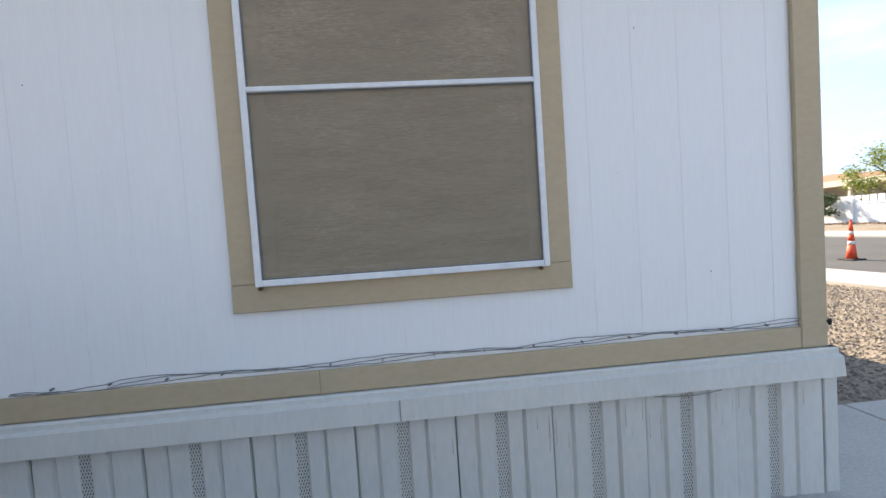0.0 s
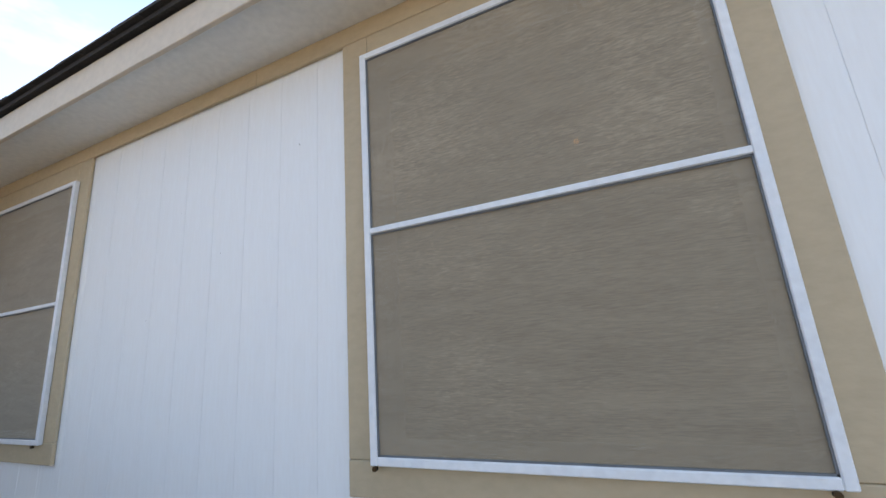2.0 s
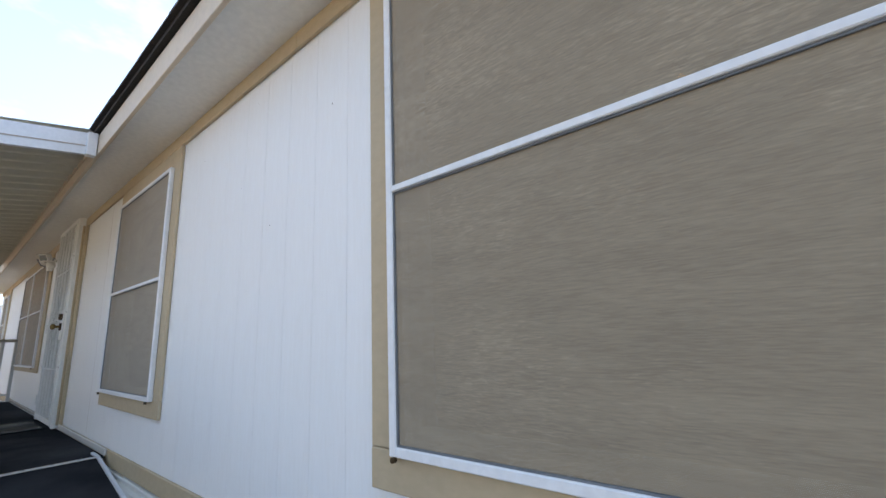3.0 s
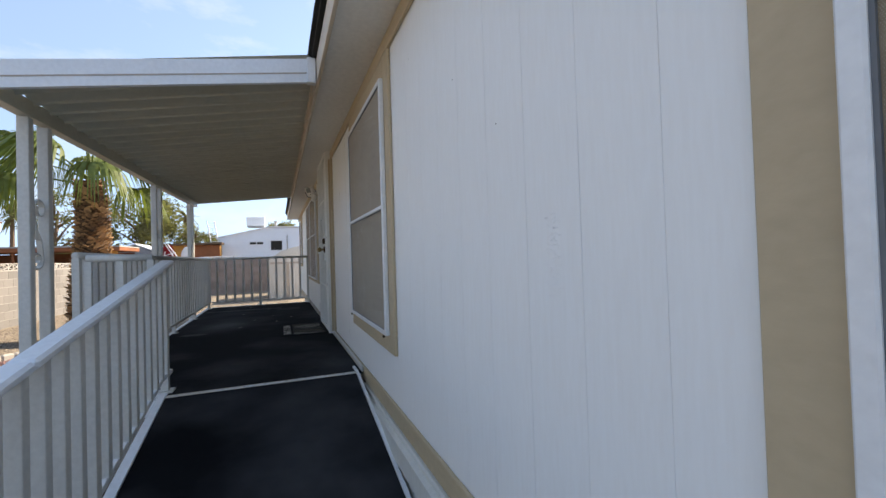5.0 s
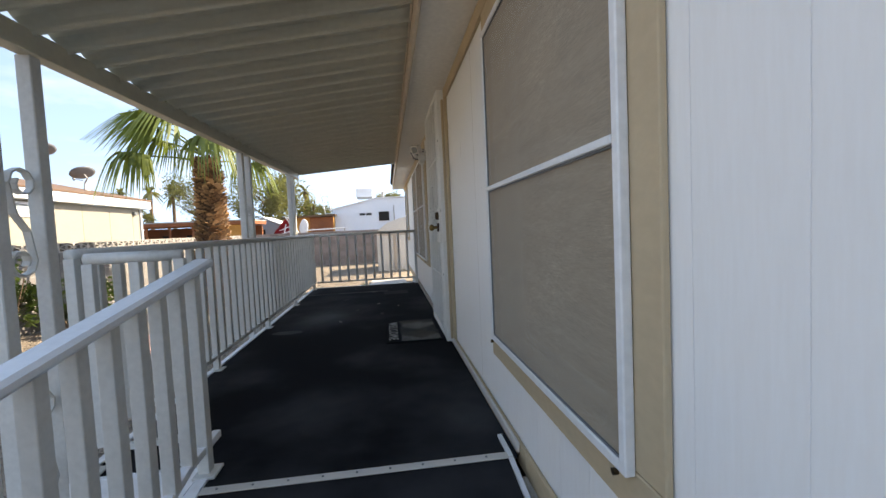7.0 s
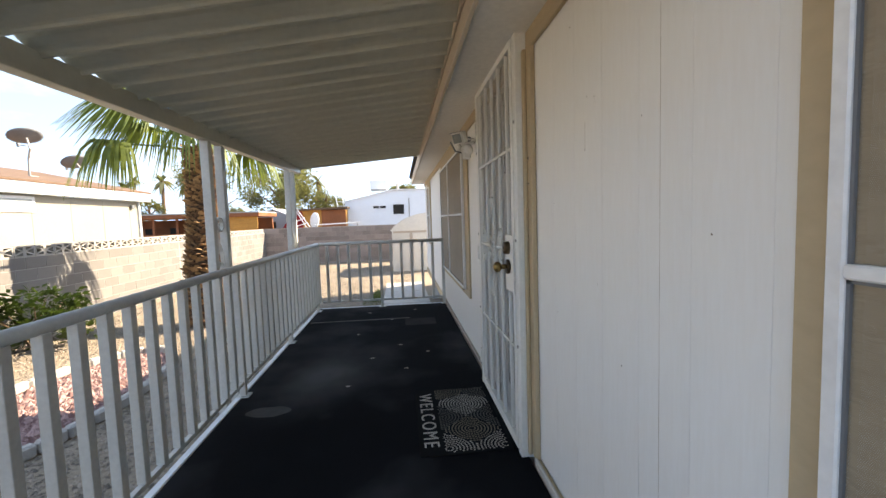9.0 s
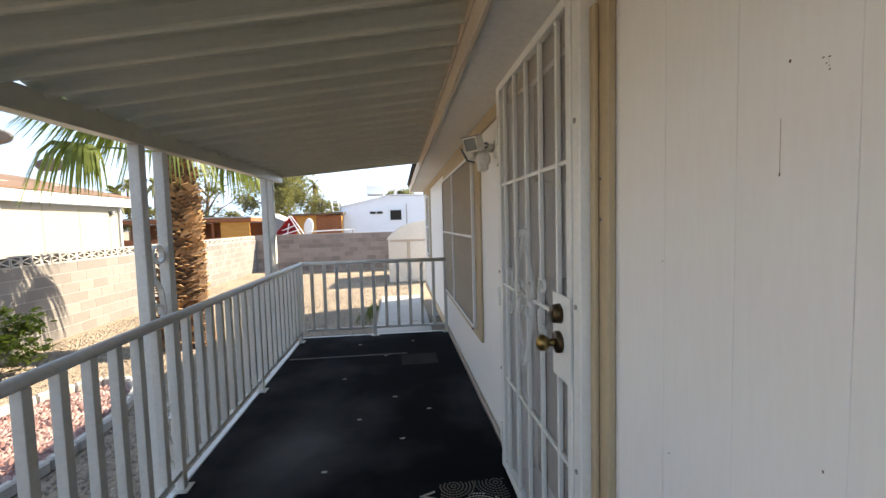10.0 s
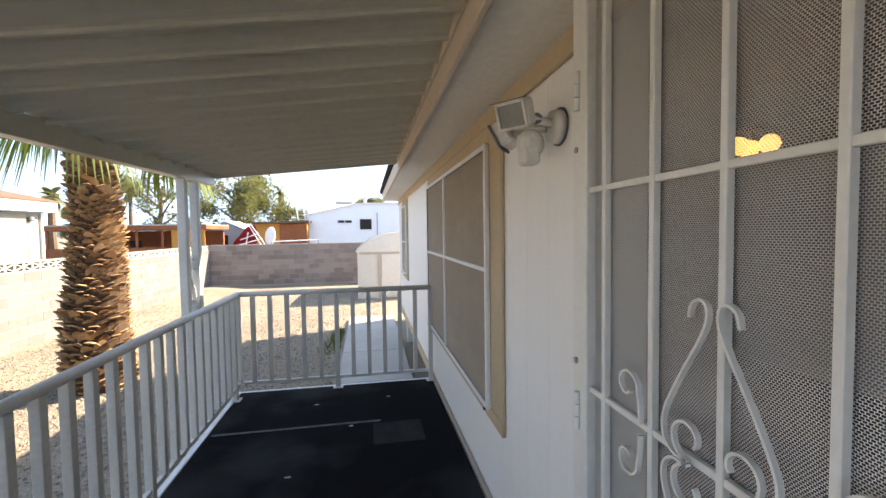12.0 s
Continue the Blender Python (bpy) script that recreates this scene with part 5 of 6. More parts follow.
def palm_tree(x, y, z0, h, r0, r1, fronds, seed, span=1.5, category_label="thick palm tree with brown scaly trunk and drooping green fan fronds"):
    rd = random.Random(seed)
    palm = thing("palm_tree", category_label, "palm tree", at=(x, y, z0))
    n = 14
    pts = [(0.06 * math.sin(i * 0.5), 0.03 * math.sin(i * 0.4), h * i / n) for i in range(n + 1)]
    radii = [r0 + (r1 - r0) * (i / n) ** 0.8 for i in range(n + 1)]
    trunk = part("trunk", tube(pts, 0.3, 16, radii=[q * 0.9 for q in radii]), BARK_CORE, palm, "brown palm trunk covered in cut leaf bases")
    # cut leaf bases
    shapes = []
    for v in range(4):
        b = bmesh.new()
        w, l = 0.098 + 0.010 * v, 0.15 + 0.015 * v
        prof = [(-w, 0.0, 0.0), (w, 0.0, 0.0), (w * 0.95, 0.075, l * 0.55), (0.3 * w, 0.14, l * 0.95), (-0.3 * w, 0.14, l), (-w * 0.95, 0.075, l * 0.58)]
        f = [b.verts.new(p) for p in prof]
        bk = [b.verts.new((p[0] * 0.8, p[1] - 0.05, p[2] * 0.92)) for p in prof]
        b.faces.new(f)
        for i in range(6):
            j = (i + 1) % 6
            b.faces.new((f[i], bk[i], bk[j], f[j]))
        shapes.append(b)
    made = [None] * 4
    count = 840
    joined = bmesh.new()
    for i in range(count):
        t = (i + 0.5) / count
        z = (t ** 0.95) * (h + 0.02)
        a = i * 2.39996
        rr = r0 + (r1 - r0) * (z / h) ** 0.8
        v = rd.randrange(4)
        sc = rd.uniform(0.75, 1.15) * (0.44 + 0.26 * rr / 0.5)
        m = pose(0.06 * math.sin(z / h * 7), 0, z, 0, 0, math.degrees(a) - 90) @ pose(0, rr * 0.84, 0, rd.uniform(-30, 6), rd.uniform(-14, 14), rd.uniform(-22, 22)) @ Matrix.Diagonal((sc, sc, sc * rd.uniform(0.8, 1.1), 1))
        if made[v] is not None and i % 14 > 4:
            tmp = made[v].data.copy()
            tmp.transform(m)
            joined.from_mesh(tmp)
            bpy.data.meshes.remove(tmp)
        elif made[v] is None:
            made[v] = part("leaf_base", shapes[v], BARK, trunk)
            made[v].matrix_basis = m
        else:
            again("leaf_base", made[v], m, trunk)
    tagged(part("bark", joined, BARK_RUN, trunk), kind="stuff")
    crown_shapes = [fan_leaf(random.Random(seed + 40 + v), span) for v in range(3)]
    first = [None] * 3
    for i in range(fronds):
        v = i % 3
        az = i * 137.5 + rd.uniform(-12, 12)
        tilt = (80 if i < 3 else 52 - 50 * (i / fronds)) + rd.uniform(-6, 6)
        m = pose(0, 0, h - 0.04 + 0.12 * (tilt > 20), 0, 0, az) @ pose(0, 0, 0, tilt, 0, 0) @ Matrix.Diagonal((1, 1, 1, 1))
        if first[v] is None:
            first[v] = part("frond", crown_shapes[v], FROND, palm, "green fan frond with drooping tips")
            first[v].matrix_basis = m
        else:
            again("frond", first[v], m, palm, "green fan frond with drooping tips")
    return palm


def fan_leaf(rd, span):
    """A stalk along +y and a pleated fan of narrow, drooping blades."""
    b = bmesh.new()
    stalk = span * 0.62
    tube([(0, 0.1, 0), (0, stalk * 0.5, 0.02), (0, stalk, -0.02)], 0.02, 5, bm=b, radii=[0.03, 0.018, 0.012])
    n = 46
    for i in range(n):
        a = radians(-118 + 236 * i / (n - 1)) + rd.uniform(-0.03, 0.03)
        l = span * (0.50 - 0.12 * abs(i / (n - 1) - 0.5) * 2) * rd.uniform(0.85, 1.1)
        dx, dy = math.sin(a), math.cos(a)
        px, py = dy, -dx
        prev = None
        for k in range(6):
            t = k / 5
            w = 0.036 * (1 - t) ** 0.6 * (0.5 + min(1, t * 3) * 0.5) + 0.002
            droop = -0.03 - 2.3 * l * max(0, t - 0.40) ** 1.6
            out = l * (t - 0.42 * max(0, t - 0.45))
            c = Vector((dx * out, stalk + dy * out, droop + (0.012 if i % 2 else -0.012) * (1 - t)))
            ring = (b.verts.new(c + Vector((px * w, py * w, -0.008))), b.verts.new(c - Vector((px * w, py * w, -0.008))))
            if prev:
                b.faces.new((prev[0], prev[1], ring[1], ring[0]))
            prev = ring
    return b


palm_tree(-11.95, -2.80, 0.0, 3.45, 0.455, 0.26, 13, 4, 2.0)


def crown(b, c, r, count, leaf, rd, squash=0.75, clumps=14):
    """Loose leaves gathered in uneven clumps, with gaps between them."""
    c = Vector(c)
    for k in range(clumps):
        while True:
            v = Vector((rd.uniform(-1, 1), rd.uniform(-1, 1), rd.uniform(-1, 1)))
            if 0.25 < v.length < 1:
                break
        cc = c + Vector((v.x * r, v.y * r, v.z * r * squash))
        cr = r * rd.uniform(0.22, 0.42)
        for i in range(count // clumps):
            q = Vector((rd.gauss(0, 0.45), rd.gauss(0, 0.45), rd.gauss(0, 0.38))) * cr
            p = cc + q
            u = Vector((rd.uniform(-1, 1), rd.uniform(-1, 1), rd.uniform(-0.7, 0.7))).normalized()
            w = u.orthogonal().normalized()
            s = leaf * rd.uniform(0.6, 1.3)
            vs = [b.verts.new(p + d) for d in (-u * s, w * s * 0.45, u * s, -w * s * 0.45)]
            b.faces.new(vs)
    return b


def tree(name, label, x, y, z0, h, r, count, leaf, mat, seed, squash=0.8, clumps=16, low=0.45, trunk_r=0.18):
    rd = random.Random(seed)
    t = thing(name, label, "tree", at=(x, y, z0))
    tk = tube([(0, 0, 0), (0.08 * r, 0, h * 0.35), (-0.05 * r, 0.05 * r, h * 0.75)], trunk_r, 8, radii=[trunk_r, trunk_r * 0.75, trunk_r * 0.35])
    for k in range(9):
        a = k * 2.4
        s = h * (0.3 + 0.4 * k / 9)
        e = Vector((math.cos(a) * r * 0.75, math.sin(a) * r * 0.75, s + r * 0.55))
        tube([(0, 0, s), e * 0.5 + Vector((0, 0, s * 0.5 + 0.15)), e], 0.03, 5, bm=tk, radii=[trunk_r * 0.45, trunk_r * 0.25, trunk_r * 0.08])
    part("trunk", tk, TWIG, t)
    part("crown", crown(bmesh.new(), (0, 0, h * (low + (1 - low) / 2)), r, count, leaf, rd, squash, clumps), mat, t)
    return t


def shrub(name, label, x, y, z0, r, h, count, leaf, mat, seed):
    rd = random.Random(seed)
    t = thing(name, label, "shrub", at=(x, y, z0))
    st = bmesh.new()
    for k in range(7):
        a = k * 0.9 + rd.uniform(-0.2, 0.2)
        tube([(0, 0, 0), (math.cos(a) * r * 0.3, math.sin(a) * r * 0.3, h * 0.4), (math.cos(a) * r * 0.7, math.sin(a) * r * 0.6, h * rd.uniform(0.6, 0.95))], 0.015, 5, bm=st, radii=[0.022, 0.014, 0.005])
    part("stems", st, TWIG, t)
    part("leaves", crown(bmesh.new(), (0, 0, h * 0.58), r, count, leaf, rd, h / (2.0 * r), 22), mat, t)
    return t


shrub("shrub", "dark green leafy shrub against the block wall", -10.25, -4.70, 0.1, 0.66, 0.88, 1700, 0.062, LEAF, 31)
shrub("shrub", "thin taller green shrub with sparse leaves by the block wall", -9.0, -4.75, 0.1, 0.5, 1.35, 900, 0.05, LEAF, 32)

# planter bed with a pale scalloped edging
planter = thing("planter", "oval bed of pink stones inside white concrete edging", "planter", kind="structure")
PCX, PCY, PRX, PRY = -8.2, -2.85, 1.85, 0.80
n = 40
for i in range(n):
    a = math.tau * i / n
    px, py = PCX + PRX * math.cos(a), PCY + PRY * math.sin(a)
    nx, ny = PCX + PRX * math.cos(a + math.tau / n), PCY + PRY * math.sin(a + math.tau / n)
    ln = math.hypot(nx - px, ny - py)
    e = part("edging_stone", box(-ln / 2 + 0.004, ln / 2 - 0.004, -0.045, 0.045, 0, 0.125, 0.022), CONCRETE, planter, "pale concrete edging stone")
    e.matrix_basis = pose((px + nx) / 2, (py + ny) / 2, ground_height(px, py), 0, 0, math.degrees(math.atan2(ny - py, nx - px)))
rd = random.Random(9)
spots = []
while len(spots) < 3600:
    u, v = rd.uniform(-1, 1), rd.uniform(-1, 1)
    if u * u + v * v < 0.92:
        spots.append((PCX + u * PRX, PCY + v * PRY))
stones("bed_stones", "pink and grey broken stones in the planter bed", spots, PINK_STONE, 0.05, 14)

# tuft of grass by the slab
def grass_patch(cx, cy, rx, ry, count, seed):
    rd = random.Random(seed)
    b = bmesh.new()
    for i in range(count):
        a, q = rd.uniform(0, 6.28), math.sqrt(rd.random())
        x, y = cx + rx * q * math.cos(a), cy + ry * q * math.sin(a)
        h, d = rd.uniform(0.04, 0.13), rd.uniform(0, 6.28)
        o = Vector((math.cos(d), math.sin(d), 0))
        s = o.cross(Vector((0, 0, 1))) * 0.006
        base = Vector((x, y, ground_height(x, y)))
        b.faces.new([b.verts.new(p) for p in (base - s, base + s, base + o * h * 0.5 + Vector((0, 0, h)))])
    return tagged(link("grass", b, GRASS), "patch of green grass beside the concrete path", "grass", kind="stuff")


grass_patch(-14.1, 0.40, 0.8, 0.13, 420, 3)
grass_patch(-13.2, 0.30, 0.5, 0.22, 160, 4)

# ---- storage shed in the far corner of the yard ----
shed = thing("storage_shed", "white metal storage shed with a rounded gambrel roof", "shed", at=(-19.0, 0, 0))
SY0, SY1 = 0.72, 3.3
part("wall", box(-2.4, 0, SY0, SY1, 0.0, 1.55), SHED_WHITE, shed)
roof_line = [(SY0 - 0.06, 1.53), (SY0 + 0.10, 1.70), (SY0 + 0.45, 1.95), (SY0 + 0.95, 2.12), ((SY0 + SY1) / 2, 2.17), (SY1 - 0.95, 2.12), (SY1 - 0.45, 1.95), (SY1 - 0.1, 1.70), (SY1 + 0.06, 1.53)]
part("roof", prism(roof_line, "x", -2.45, 0.03), SHED_WHITE, shed, "curved white metal shed roof")
for i in range(5):
    part("roof_seam", prism([(p[0], p[1] + 0.004) for p in roof_line] + [(p[0], p[1] + 0.02) for p in roof_line[::-1]], "x", -2.45 + i * 0.6, -2.45 + i * 0.6 + 0.025), SHED_WHITE, shed)
part("lintel", box(0.002, 0.02, SY0 + 0.05, SY1 - 0.05, 1.45, 1.53), SHED_TRIM, shed)
part("door", box(0.002, 0.026, SY0 + 0.78, SY0 + 1.75, 0.03, 1.44, 0.004), SHED_WHITE, shed)
for yy in (SY0 + 0.66, SY0 + 1.76):
    part("door_trim", box(0.002, 0.035, yy, yy + 0.11, 0.02, 1.445, 0.004), SHED_TRIM, shed)
for i in range(6):
    part("rib", box(0.002, 0.012, SY0 + 0.08 + i * 0.10, SY0 + 0.10 + i * 0.10, 0.02, 1.44), SHED_WHITE, shed)

# ---- neighbouring home beyond the side wall ----
nb = thing("neighbour_house", "cream manufactured home with white fascia and brown roof", "house", at=(0, 0, 0))
NX0, NX1, NY = -18.42, -2.0, -7.75
part("wall", box(NX0, NX1, NY - 6.5, NY, 0.0, 2.84), CREAM_WALL, nb)
for i in range(13):
    gx = NX0 + 0.5 + i * 1.22
    part("panel_seam", box(gx - 0.012, gx + 0.012, NY, NY + 0.006, 0.3, 2.83), CREAM_WALL, nb)
part("fascia", box(NX0 - 0.25, NX1, NY - 0.02, NY + 0.25, 2.845, 3.12, 0.01), RAIL_CAP, nb, "white eave fascia")
part("roof", prism([(NY + 0.27, 3.121), (NY + 0.27, 3.17), (NY - 3.2, 3.95), (NY - 6.8, 3.17), (NY - 6.8, 3.121)], "x", NX0 - 0.3, NX1), ROOF_BROWN, nb, "low brown roof")
win = part("window", box(-14.35, -13.05, NY + 0.006, NY + 0.03, 2.42, 2.80, 0.005), RAIL_CAP, nb, "white framed window")
part("pane", box(-14.25, -13.15, NY + 0.031, NY + 0.035, 2.49, 2.73), GREY_WALL, win)
part("window_bar", box(-14.25, -13.15, NY + 0.036, NY + 0.042, 2.60, 2.62), RAIL_CAP, win)
part("wall_light", box(NX0 + 0.35, NX0 + 0.5, NY + 0.002, NY + 0.10, 2.60, 2.72, 0.02), DISH_GREY, nb)
part("downpipe", box(NX0 + 0.02, NX0 + 0.09, NY + 0.002, NY + 0.06, 0.1, 2.84), RAIL_CAP, nb)


def dish(x, y, z, r, aim, stand, tilt=62):
    """An oval satellite dish on a bent mast with a feed arm."""
    d = thing("satellite_dish", "grey satellite dish on a bent metal mast", "satellite dish", at=(x, y, z), group="satellite dishes")
    b = bmesh.new()
    rings = []
    for i in range(6):
        q = i / 5
        rings.append([b.verts.new((r * q * math.cos(k * math.tau / 24), r * 0.88 * q * math.sin(k * math.tau / 24), 0.16 * r * q * q)) for k in range(24)])
    for a, c in zip(rings, rings[1:]):
        for k in range(24):
            b.faces.new((a[k], a[(k + 1) % 24], c[(k + 1) % 24], c[k]))
    bmesh.ops.remove_doubles(b, verts=b.verts, dist=1e-5)
    bmesh.ops.solidify(b, geom=b.faces[:], thickness=0.012)
    p = part("reflector", b, DISH_GREY, d, "", True)
    p.matrix_basis = pose(0, 0, stand, 0, 0, aim) @ pose(0, 0, 0, tilt, 0, 0)
    way = Matrix.Rotation(radians(aim), 4, "Z") @ Vector((0, 1, 0))
    part("mast", tube([way * -0.0 + Vector((0, 0, 0)), way * 0.05 + Vector((0, 0, stand * 0.45)), way * 0.22 + Vector((0, 0, stand * 0.7)), way * 0.06 + Vector((0, 0, stand - 0.02))], 0.025, 8), STRIP, d)
    part("arm", tube([Vector((0, 0, stand - r * 0.6)), way * -0.55 + Vector((0, 0, stand - 0.12))], 0.012, 6), STRIP, d)
    part("feed", tube([way * -0.56 + Vector((0, 0, stand - 0.16)), way * -0.60 + Vector((0, 0, stand - 0.02))], 0.035, 8), DISH_GREY, d)
    part("foot", box(-0.12, 0.12, -0.12, 0.12, -0.06, 0.015), STRIP, d)
    return d


dish(-15.5, -8.7, 3.42, 0.37, -35, 1.02, 30)
dish(-17.6, -9.0, 3.49, 0.37, -30, 0.56, 34)

# ---- beyond the far wall ----
car = thing("carport", "low red-brown timber carport with dark openings and an orange plywood panel", "carport", at=(-29, 0, 0))
part("back", box(-3.2, -3.0, -15.5, -7.4, 0, 2.4), RED_WOOD, car)
part("roof", box(-3.4, 0.2, -16, -7.2, 2.44, 2.66, 0.02), RED_WOOD, car, "red-brown timber roof edge")
part("roof_edge", box(-3.4, 0.22, -16, -7.2, 2.662, 2.73), STRIP, car)
part("panel", box(-0.02, 0.03, -8.95, -7.35, 0, 2.435), ORANGE_WOOD, car, "orange plywood panel")
part("half_wall", box(-0.03, 0.02, -15.6, -8.97, 0, 1.55), RED_WOOD, car)
for py in (-14.6, -13.2, -11.9, -10.6, -9.4):
    part("post", box(-0.1, 0.0, py - 0.05, py + 0.05, 1.551, 2.438), RED_WOOD, car)
for py in (-13.8, -12.4, -11.0):
    part("bench_back", box(-0.8, -0.7, py - 0.25, py + 0.25, 1.3, 1.9), DARK_HOLE, car)
    part("bench_leg", box(-0.8, -0.7, py - 0.25, py + 0.25, 0.0, 1.298), DARK_HOLE, car)

gs = thing("grey_shed", "small grey gabled shed with a pale roof", "shed", at=(-33.5, 0, 0))
part("wall", prism([(-8.9, 0), (-6.6, 0), (-6.6, 2.4), (-7.75, 2.9), (-8.9, 2.4)], "x", -3.0, 0.0), GREY_WALL, gs)
part("roof", prism([(-9.15, 2.33), (-7.75, 2.95), (-6.35, 2.33), (-6.35, 2.40), (-7.75, 3.03), (-9.15, 2.40)], "x", -3.1, 0.1), RAIL_CAP, gs, "pale roof edge")
part("opening", box(0.002, 0.02, -8.6, -7.6, 1.2, 2.1), DARK_HOLE, gs)

bs = thing("plywood_shed", "brown plywood lean-to shed with a rough roof", "shed", at=(-31, 0, 0))
part("wall", box(-2.5, 0, -5.5, -2.45, 0, 2.75), ORANGE_WOOD, bs)
part("wall_panel", box(0.002, 0.03, -4.0, -2.46, 0, 2.74), RED_WOOD, bs)
part("wall_panel", box(0.031, 0.05, -5.3, -4.02, 0.2, 2.3), ORANGE_WOOD, bs)
part("roof", prism([(-5.75, 2.72), (-2.3, 2.80), (-2.3, 2.92), (-5.75, 2.84)], "x", -2.8, 0.3), TWIG, bs, "rough brown roof edge")

wh = thing("white_house", "white lap-sided house with roof cooler and small dark windows", "house", at=(-32, 0, 0))
part("wall", prism([(-2.6, 0), (7.5, 0), (7.5, 3.95), (0.6, 3.95), (-2.6, 3.25)], "x", -6, 0.0), BLUE_WHITE, wh)
zz = 1.4
while zz < 3.9:
    y0 = -2.58 if zz < 3.2 else -2.58 + (zz - 3.2) / 0.72 * 3.15
    part("lap_board", prism([(0.002, zz), (0.040, zz), (0.004, zz + 0.168), (0.002, zz + 0.168)], "y", y0, 7.4), BLUE_WHITE, wh)
    zz += 0.17
part("roof", prism([(-2.8, 3.22), (0.6, 3.97), (7.6, 3.97), (7.6, 4.03), (0.6, 4.03), (-2.8, 3.28)], "x", -6.1, 0.12), RAIL_CAP, wh, "white roof edge")
for a, b, c, d in ((-0.72, -0.33, 2.78, 2.93), (-0.27, 0.12, 2.78, 2.93), (0.62, 1.35, 2.35, 3.0)):
    w = part("window", box(0.041, 0.06, a, b, c, d), DARK_HOLE, wh, "small dark window")
    part("frame", box(0.061, 0.07, a - 0.05, b + 0.05, c - 0.05, c - 0.001), RAIL_CAP, w)
    part("frame", box(0.061, 0.07, a - 0.05, b + 0.05, d + 0.001, d + 0.05), RAIL_CAP, w)
part("pipe", tube([(0.06, 1.7, 1.5), (0.06, 1.7, 3.4)], 0.03, 6), STRIP, wh)
cool = thing("roof_cooler", "white boxy evaporative cooler on the roof", "cooler", at=(-33.2, 0, 4.03))
part("body", box(-0.55, 0.55, -0.95, 0.25, 0.10, 0.72, 0.03), RAIL_CAP, cool)
part("stand", box(-0.5, 0.5, -0.9, 0.2, 0.0, 0.10), STRIP, cool)
ch = thing("chimney_vent", "small metal roof vent", "vent", at=(-33.2, 0.95, 4.03))
part("pipe", disc((0, 0, 0.2), 0.09, 0.4, "z", 12), STRIP, ch)
part("cap", disc((0, 0, 0.44), 0.15, 0.07, "z", 12), STRIP, ch)
lad = thing("ladder", "white metal ladder leaning on the house", "ladder", at=(-31.85, -2.75, 1.0))
for dy in (0.0, 0.42):
    part("rail", bar((0.1, dy, 0.0), (-0.1, dy - 0.55, 3.4), 0.04, 0.06), RAIL_CAP, lad)
for i in range(11):
    t = 0.06 + i * 0.088
    part("rung", bar((0.1 - 0.2 * t, -0.55 * t, 3.4 * t), (0.1 - 0.2 * t, 0.42 - 0.55 * t, 3.4 * t), 0.03, 0.03), RAIL_CAP, lad)

# red canopy with a white frame, and a white dish, behind the wall
canopy = thing("folded_umbrella", "red cloth umbrella on a white tubular frame, lying tilted", "umbrella", at=(-26.0, -4.55, 1.45))
b = bmesh.new()
rows = []
for i in range(7):
    a = i / 6
    rows.append([b.verts.new((0.05 * math.sin(k), -0.62 + 1.05 * a + 0.12 * math.sin(math.pi * k / 8), 0.15 + 1.0 * math.sin(math.pi * 0.5 * a) * (k / 8) + 0.04 * math.sin(i * 2))) for k in range(9)])
for p, q in zip(rows, rows[1:]):
    for k in range(8):
        b.faces.new((p[k], p[k + 1], q[k + 1], q[k]))
bmesh.ops.solidify(b, geom=b.faces[:], thickness=0.02)
part("cloth", b, RED_CLOTH, canopy, "sagging red cloth")
for p, q in (((0.1, 0.15, 1.2), (0.1, 0.75, 0.1)), ((0.1, 0.25, 1.2), (0.1, 0.95, 0.1)), ((0.1, -0.2, 0.45), (0.1, 0.6, 0.75)), ((0.1, -0.5, 0.15), (0.1, 0.75, 0.5)), ((0.1, 0.0, 0.05), (0.1, 0.15, 0.8))):
    part("frame_tube", tube([p, q], 0.025, 6), RAIL_CAP, canopy, "white tubular frame")
part("foot", box(0.06, 0.14, -0.6, 1.0, -1.45, 0.1), DISH_GREY, canopy)
wd = thing("satellite_dish", "white satellite dish propped behind the wall", "satellite dish", at=(-26.4, -3.55, 1.5))
b = bmesh.new()
bmesh.ops.create_cone(b, cap_ends=True, segments=24, radius1=0.46, radius2=0.42, depth=0.05, matrix=pose(0, 0, 0.55, 90, 10, 68) @ Matrix.Diagonal((0.62, 1, 1, 1)))
part("reflector", b, RAIL_CAP, wd)
part("mast", tube([(0, 0, -1.5), (0, 0.02, 0.5)], 0.03, 6), STRIP, wd)
fence = thing("fence_rail", "white pipe rail along the top of the far wall", "rail", at=(FAR_WALL_X - 0.1, 0, 1.735))
part("pipe", tube([(0, -3.0, 0.10), (0, -0.9, 0.16)], 0.025, 6), RAIL_CAP, fence)
for py in (-2.9, -1.0):
    part("stub", tube([(0, py, 0.0), (0, py, 0.16)], 0.02, 6), STRIP, fence)

# trees and far palms
tree("tree", "large grey-green gum tree with open crown behind the sheds", -46, -10.5, 0, 8.2, 3.6, 9000, 0.15, TREE_LEAF, 51, 0.8, 20, 0.25, 0.3)
tree("tree", "sparse grey-green tree with bare branches behind the sheds", -44, -16.0, 0, 8.4, 3.2, 4200, 0.12, TREE_LEAF, 52, 0.9, 15, 0.3, 0.25)
tree("tree", "yellow-green bushy tree behind the sheds", -48, -6.6, 0, 6.2, 2.2, 4200, 0.12, TREE_LEAF, 53, 0.9, 14, 0.2, 0.2)
tree("tree", "round dark green tree behind the white house", -46, 1.4, 0, 6.6, 1.8, 4200, 0.12, TREE_LEAF, 54, 0.8, 14, 0.3, 0.2)
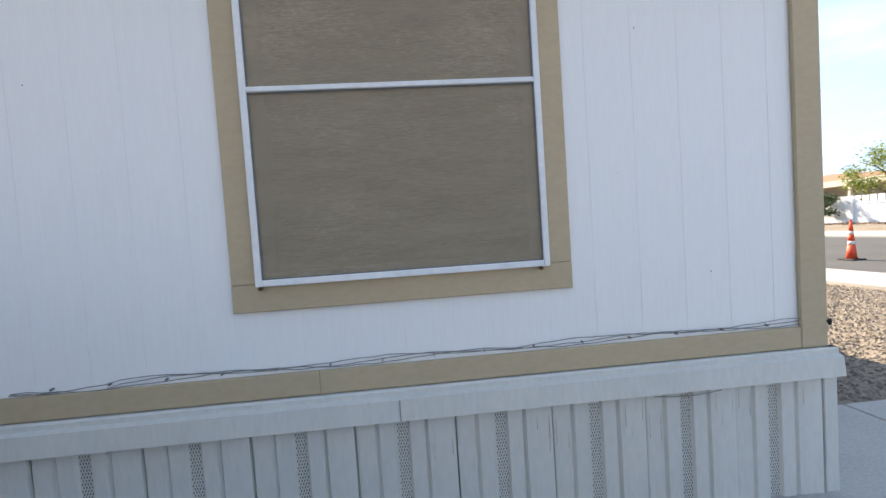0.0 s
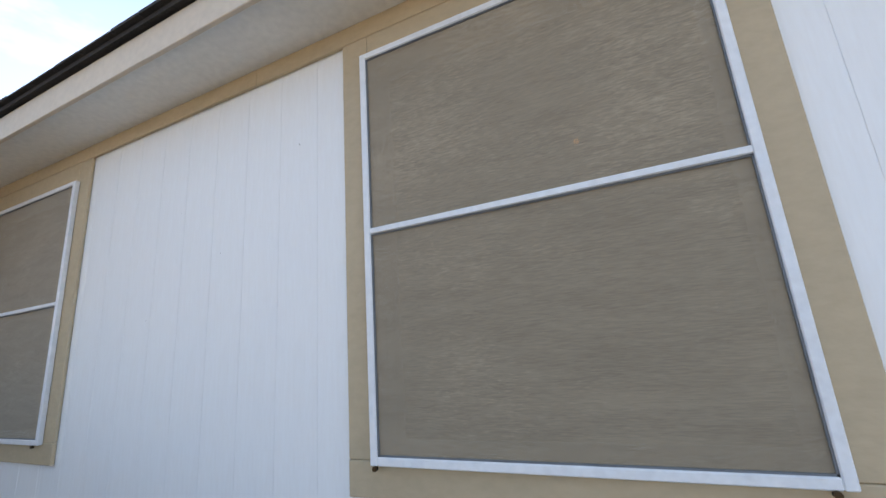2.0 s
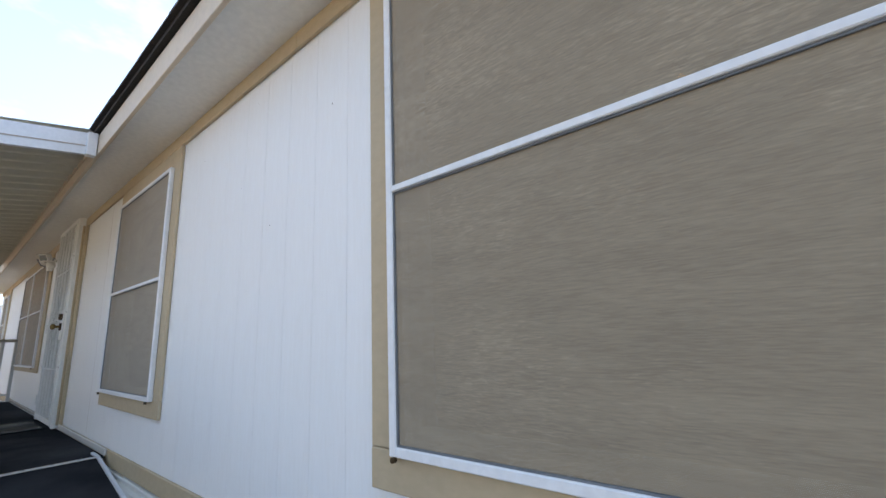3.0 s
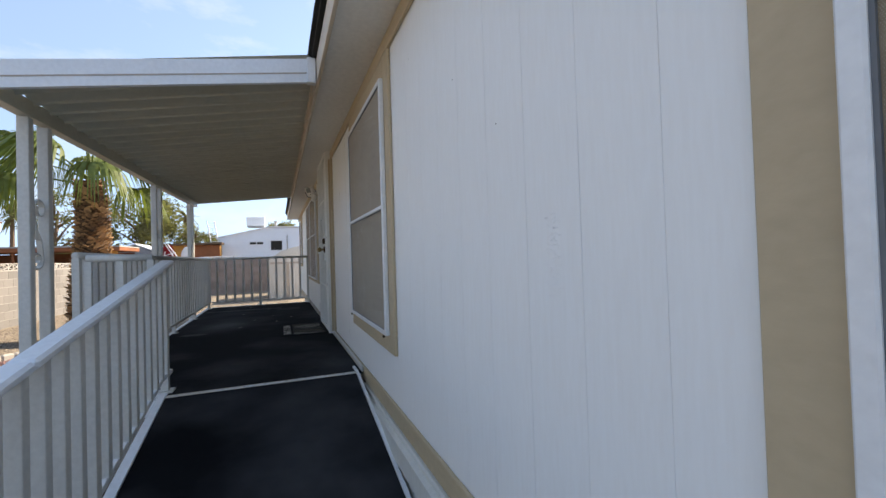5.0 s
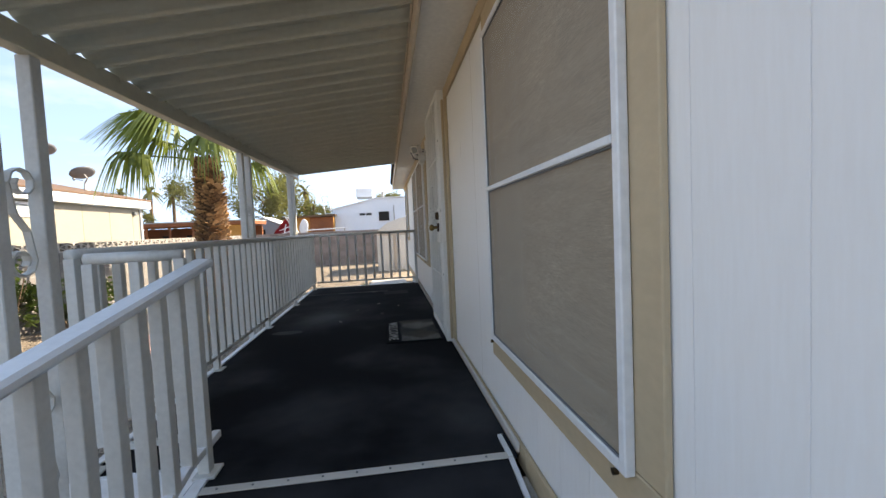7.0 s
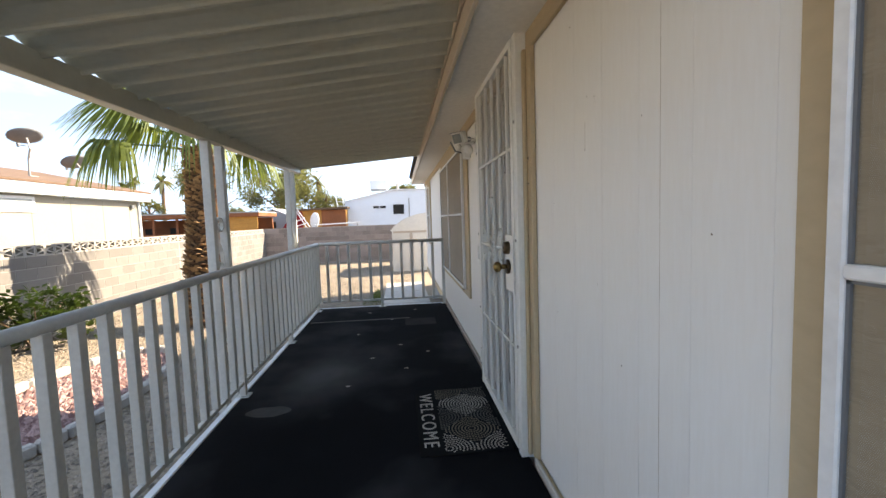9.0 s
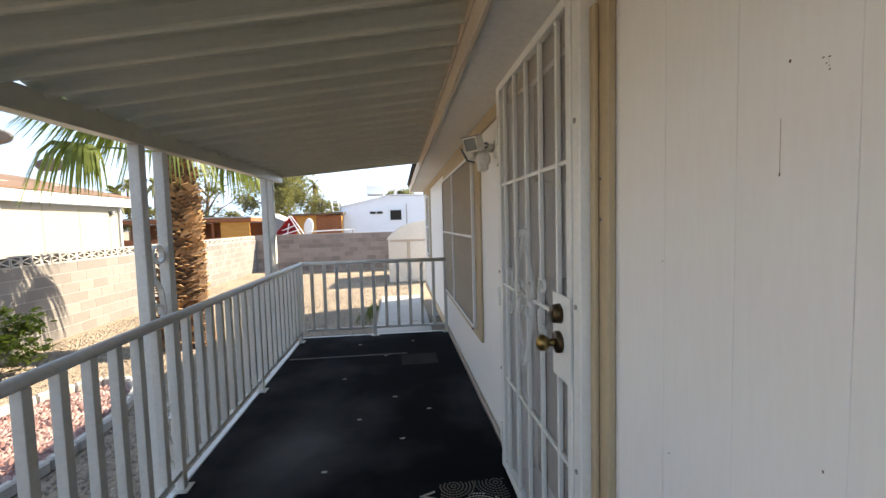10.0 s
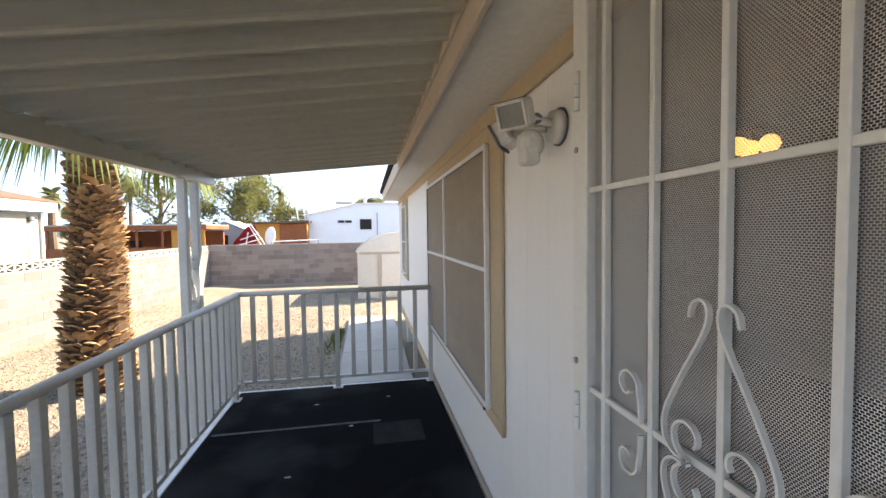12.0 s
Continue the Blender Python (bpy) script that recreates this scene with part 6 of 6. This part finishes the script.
tree("tree", "slim green tree behind the neighbour's home", -40, -19.5, 0, 5.2, 1.4, 3000, 0.10, TREE_LEAF, 55, 1.2, 12, 0.1, 0.15)
tree("tree", "far low green tree on the skyline", -90, -32, 0, 6.0, 3.0, 1200, 0.3, TREE_LEAF, 56, 0.6, 10, 0.2, 0.2)


def far_palm(x, y, h, seed, r=1.5):
    p = thing("palm_tree", "tall slender palm on the skyline", "palm tree", at=(x, y, 0), group="far palms")
    part("trunk", tube([(0, 0, 0), (0.1, 0, h * 0.5), (0, 0, h)], 0.2, 8, radii=[0.28, 0.2, 0.17]), TWIG, p)
    rd = random.Random(seed)
    b = bmesh.new()
    for i in range(26):
        az, el = rd.uniform(0, 6.28), rd.uniform(-0.7, 1.2)
        prev = None
        for k in range(5):
            t = k / 4
            q = Vector((math.cos(az) * math.cos(el) * r * t, math.sin(az) * math.cos(el) * r * t, h + math.sin(el) * r * t - 0.5 * r * t * t))
            s = Vector((-math.sin(az), math.cos(az), 0)) * (0.20 * math.sin(math.pi * min(1, t + 0.15)) + 0.01)
            ring = (b.verts.new(q + s), b.verts.new(q - s))
            if prev:
                b.faces.new((prev[0], prev[1], ring[1], ring[0]))
            prev = ring
    part("crown", b, TREE_LEAF, p)


far_palm(-70, -38.0, 9.0, 1, 1.9)
far_palm(-52, -24.6, 7.0, 2, 1.7)
far_palm(-54, -23.2, 6.8, 3, 1.7)
far_palm(-60, -9.5, 7.4, 4, 2.0)
far_palm(-34, -17.5, 4.6, 5, 1.4)

# far hills, their distance haze painted in as flat blue
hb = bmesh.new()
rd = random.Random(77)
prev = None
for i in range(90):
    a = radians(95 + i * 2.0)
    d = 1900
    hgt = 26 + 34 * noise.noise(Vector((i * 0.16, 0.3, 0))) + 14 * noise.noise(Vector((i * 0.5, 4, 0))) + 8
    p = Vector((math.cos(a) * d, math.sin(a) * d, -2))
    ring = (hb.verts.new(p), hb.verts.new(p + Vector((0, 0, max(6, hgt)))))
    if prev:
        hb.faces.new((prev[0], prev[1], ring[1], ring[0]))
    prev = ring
structure(link("backdrop", hb, HAZE_MOUNTAIN), "desert mountains on the horizon, distance haze painted in as blue", "mountains")

# ---- street side ----
cone = thing("traffic_cone", "orange traffic cone with two pale bands on a black base", "traffic cone", at=(10.3, 8.88, 0.012))
part("base", box(-0.18, 0.18, -0.18, 0.18, 0.0, 0.035, 0.012), BLACK_RUBBER, cone)
for i, (za, zb, mt, lb) in enumerate(((0.036, 0.36, CONE_ORANGE, ""), (0.361, 0.45, CONE_BAND, "pale reflective band"), (0.451, 0.60, CONE_ORANGE, ""), (0.601, 0.68, CONE_BAND, "pale reflective band"), (0.681, 0.90, CONE_ORANGE, ""))):
    ra_, rb_ = 0.105 - 0.08 * za / 0.9, 0.105 - 0.08 * zb / 0.9
    part("cone_section", disc((0, 0, (za + zb) / 2), ra_, zb - za, "z", 24, r2=rb_), mt, cone, lb, True)
part("tip", disc((0, 0, 0.92), 0.028, 0.04, "z", 16), CONE_ORANGE, cone)

sw = thing("garden_wall", "white painted low garden wall across the road", "wall", at=(32, 0, 0))
part("wall", box(0, 0.25, 15, 60, 0, 1.35, 0.01), RAIL_CAP, sw)
part("cap", box(-0.03, 0.28, 15, 60, 1.352, 1.42), RAIL_CAP, sw)
for i in range(8):
    part("pier", box(-0.1, 0.35, 17 + i * 5.2, 17.5 + i * 5.2, 0, 1.75, 0.02), RAIL_CAP, sw)
for i in range(9):
    a = 24.5 + i * 0.5
    part("picket_panel", box(0.1, 0.14, a, a + 0.42, 1.43, 1.95), BLUE_WHITE, sw)
oh = thing("street_house", "tan stucco house across the road with terracotta roof", "house", at=(40, 0, 0))
part("wall", box(0, 9, 20, 52, 0, 3.1), CREAM_WALL, oh)
part("carport_roof", box(-3, 0.2, 25, 45, 2.95, 3.45, 0.02), FASCIA, oh, "flat tan patio roof")
part("roof", prism([(19, 3.11), (53, 3.11), (36, 4.3)], "x", -0.3, 9.2), TERRACOTTA, oh, "terracotta pitched roof")
for py in (26, 32, 38, 44):
    part("post", box(-2.9, -2.7, py, py + 0.2, 0, 2.948), FASCIA, oh)
tree("tree", "yellow-green desert tree across the road", 24.0, 18.6, 0, 4.4, 1.9, 5200, 0.075, BRIGHT_LEAF, 61, 0.7, 26, 0.4, 0.12)
shrub("shrub", "dark round green bush by the white garden wall", 30.8, 29.0, 0, 1.2, 2.5, 3400, 0.09, LEAF, 62)
rd = random.Random(15)
stones("rocks", "scattered dark rocks along the white wall", [(rd.uniform(28.6, 31.2), rd.uniform(20, 40)) for i in range(500)], TWIG, 0.12, 16)
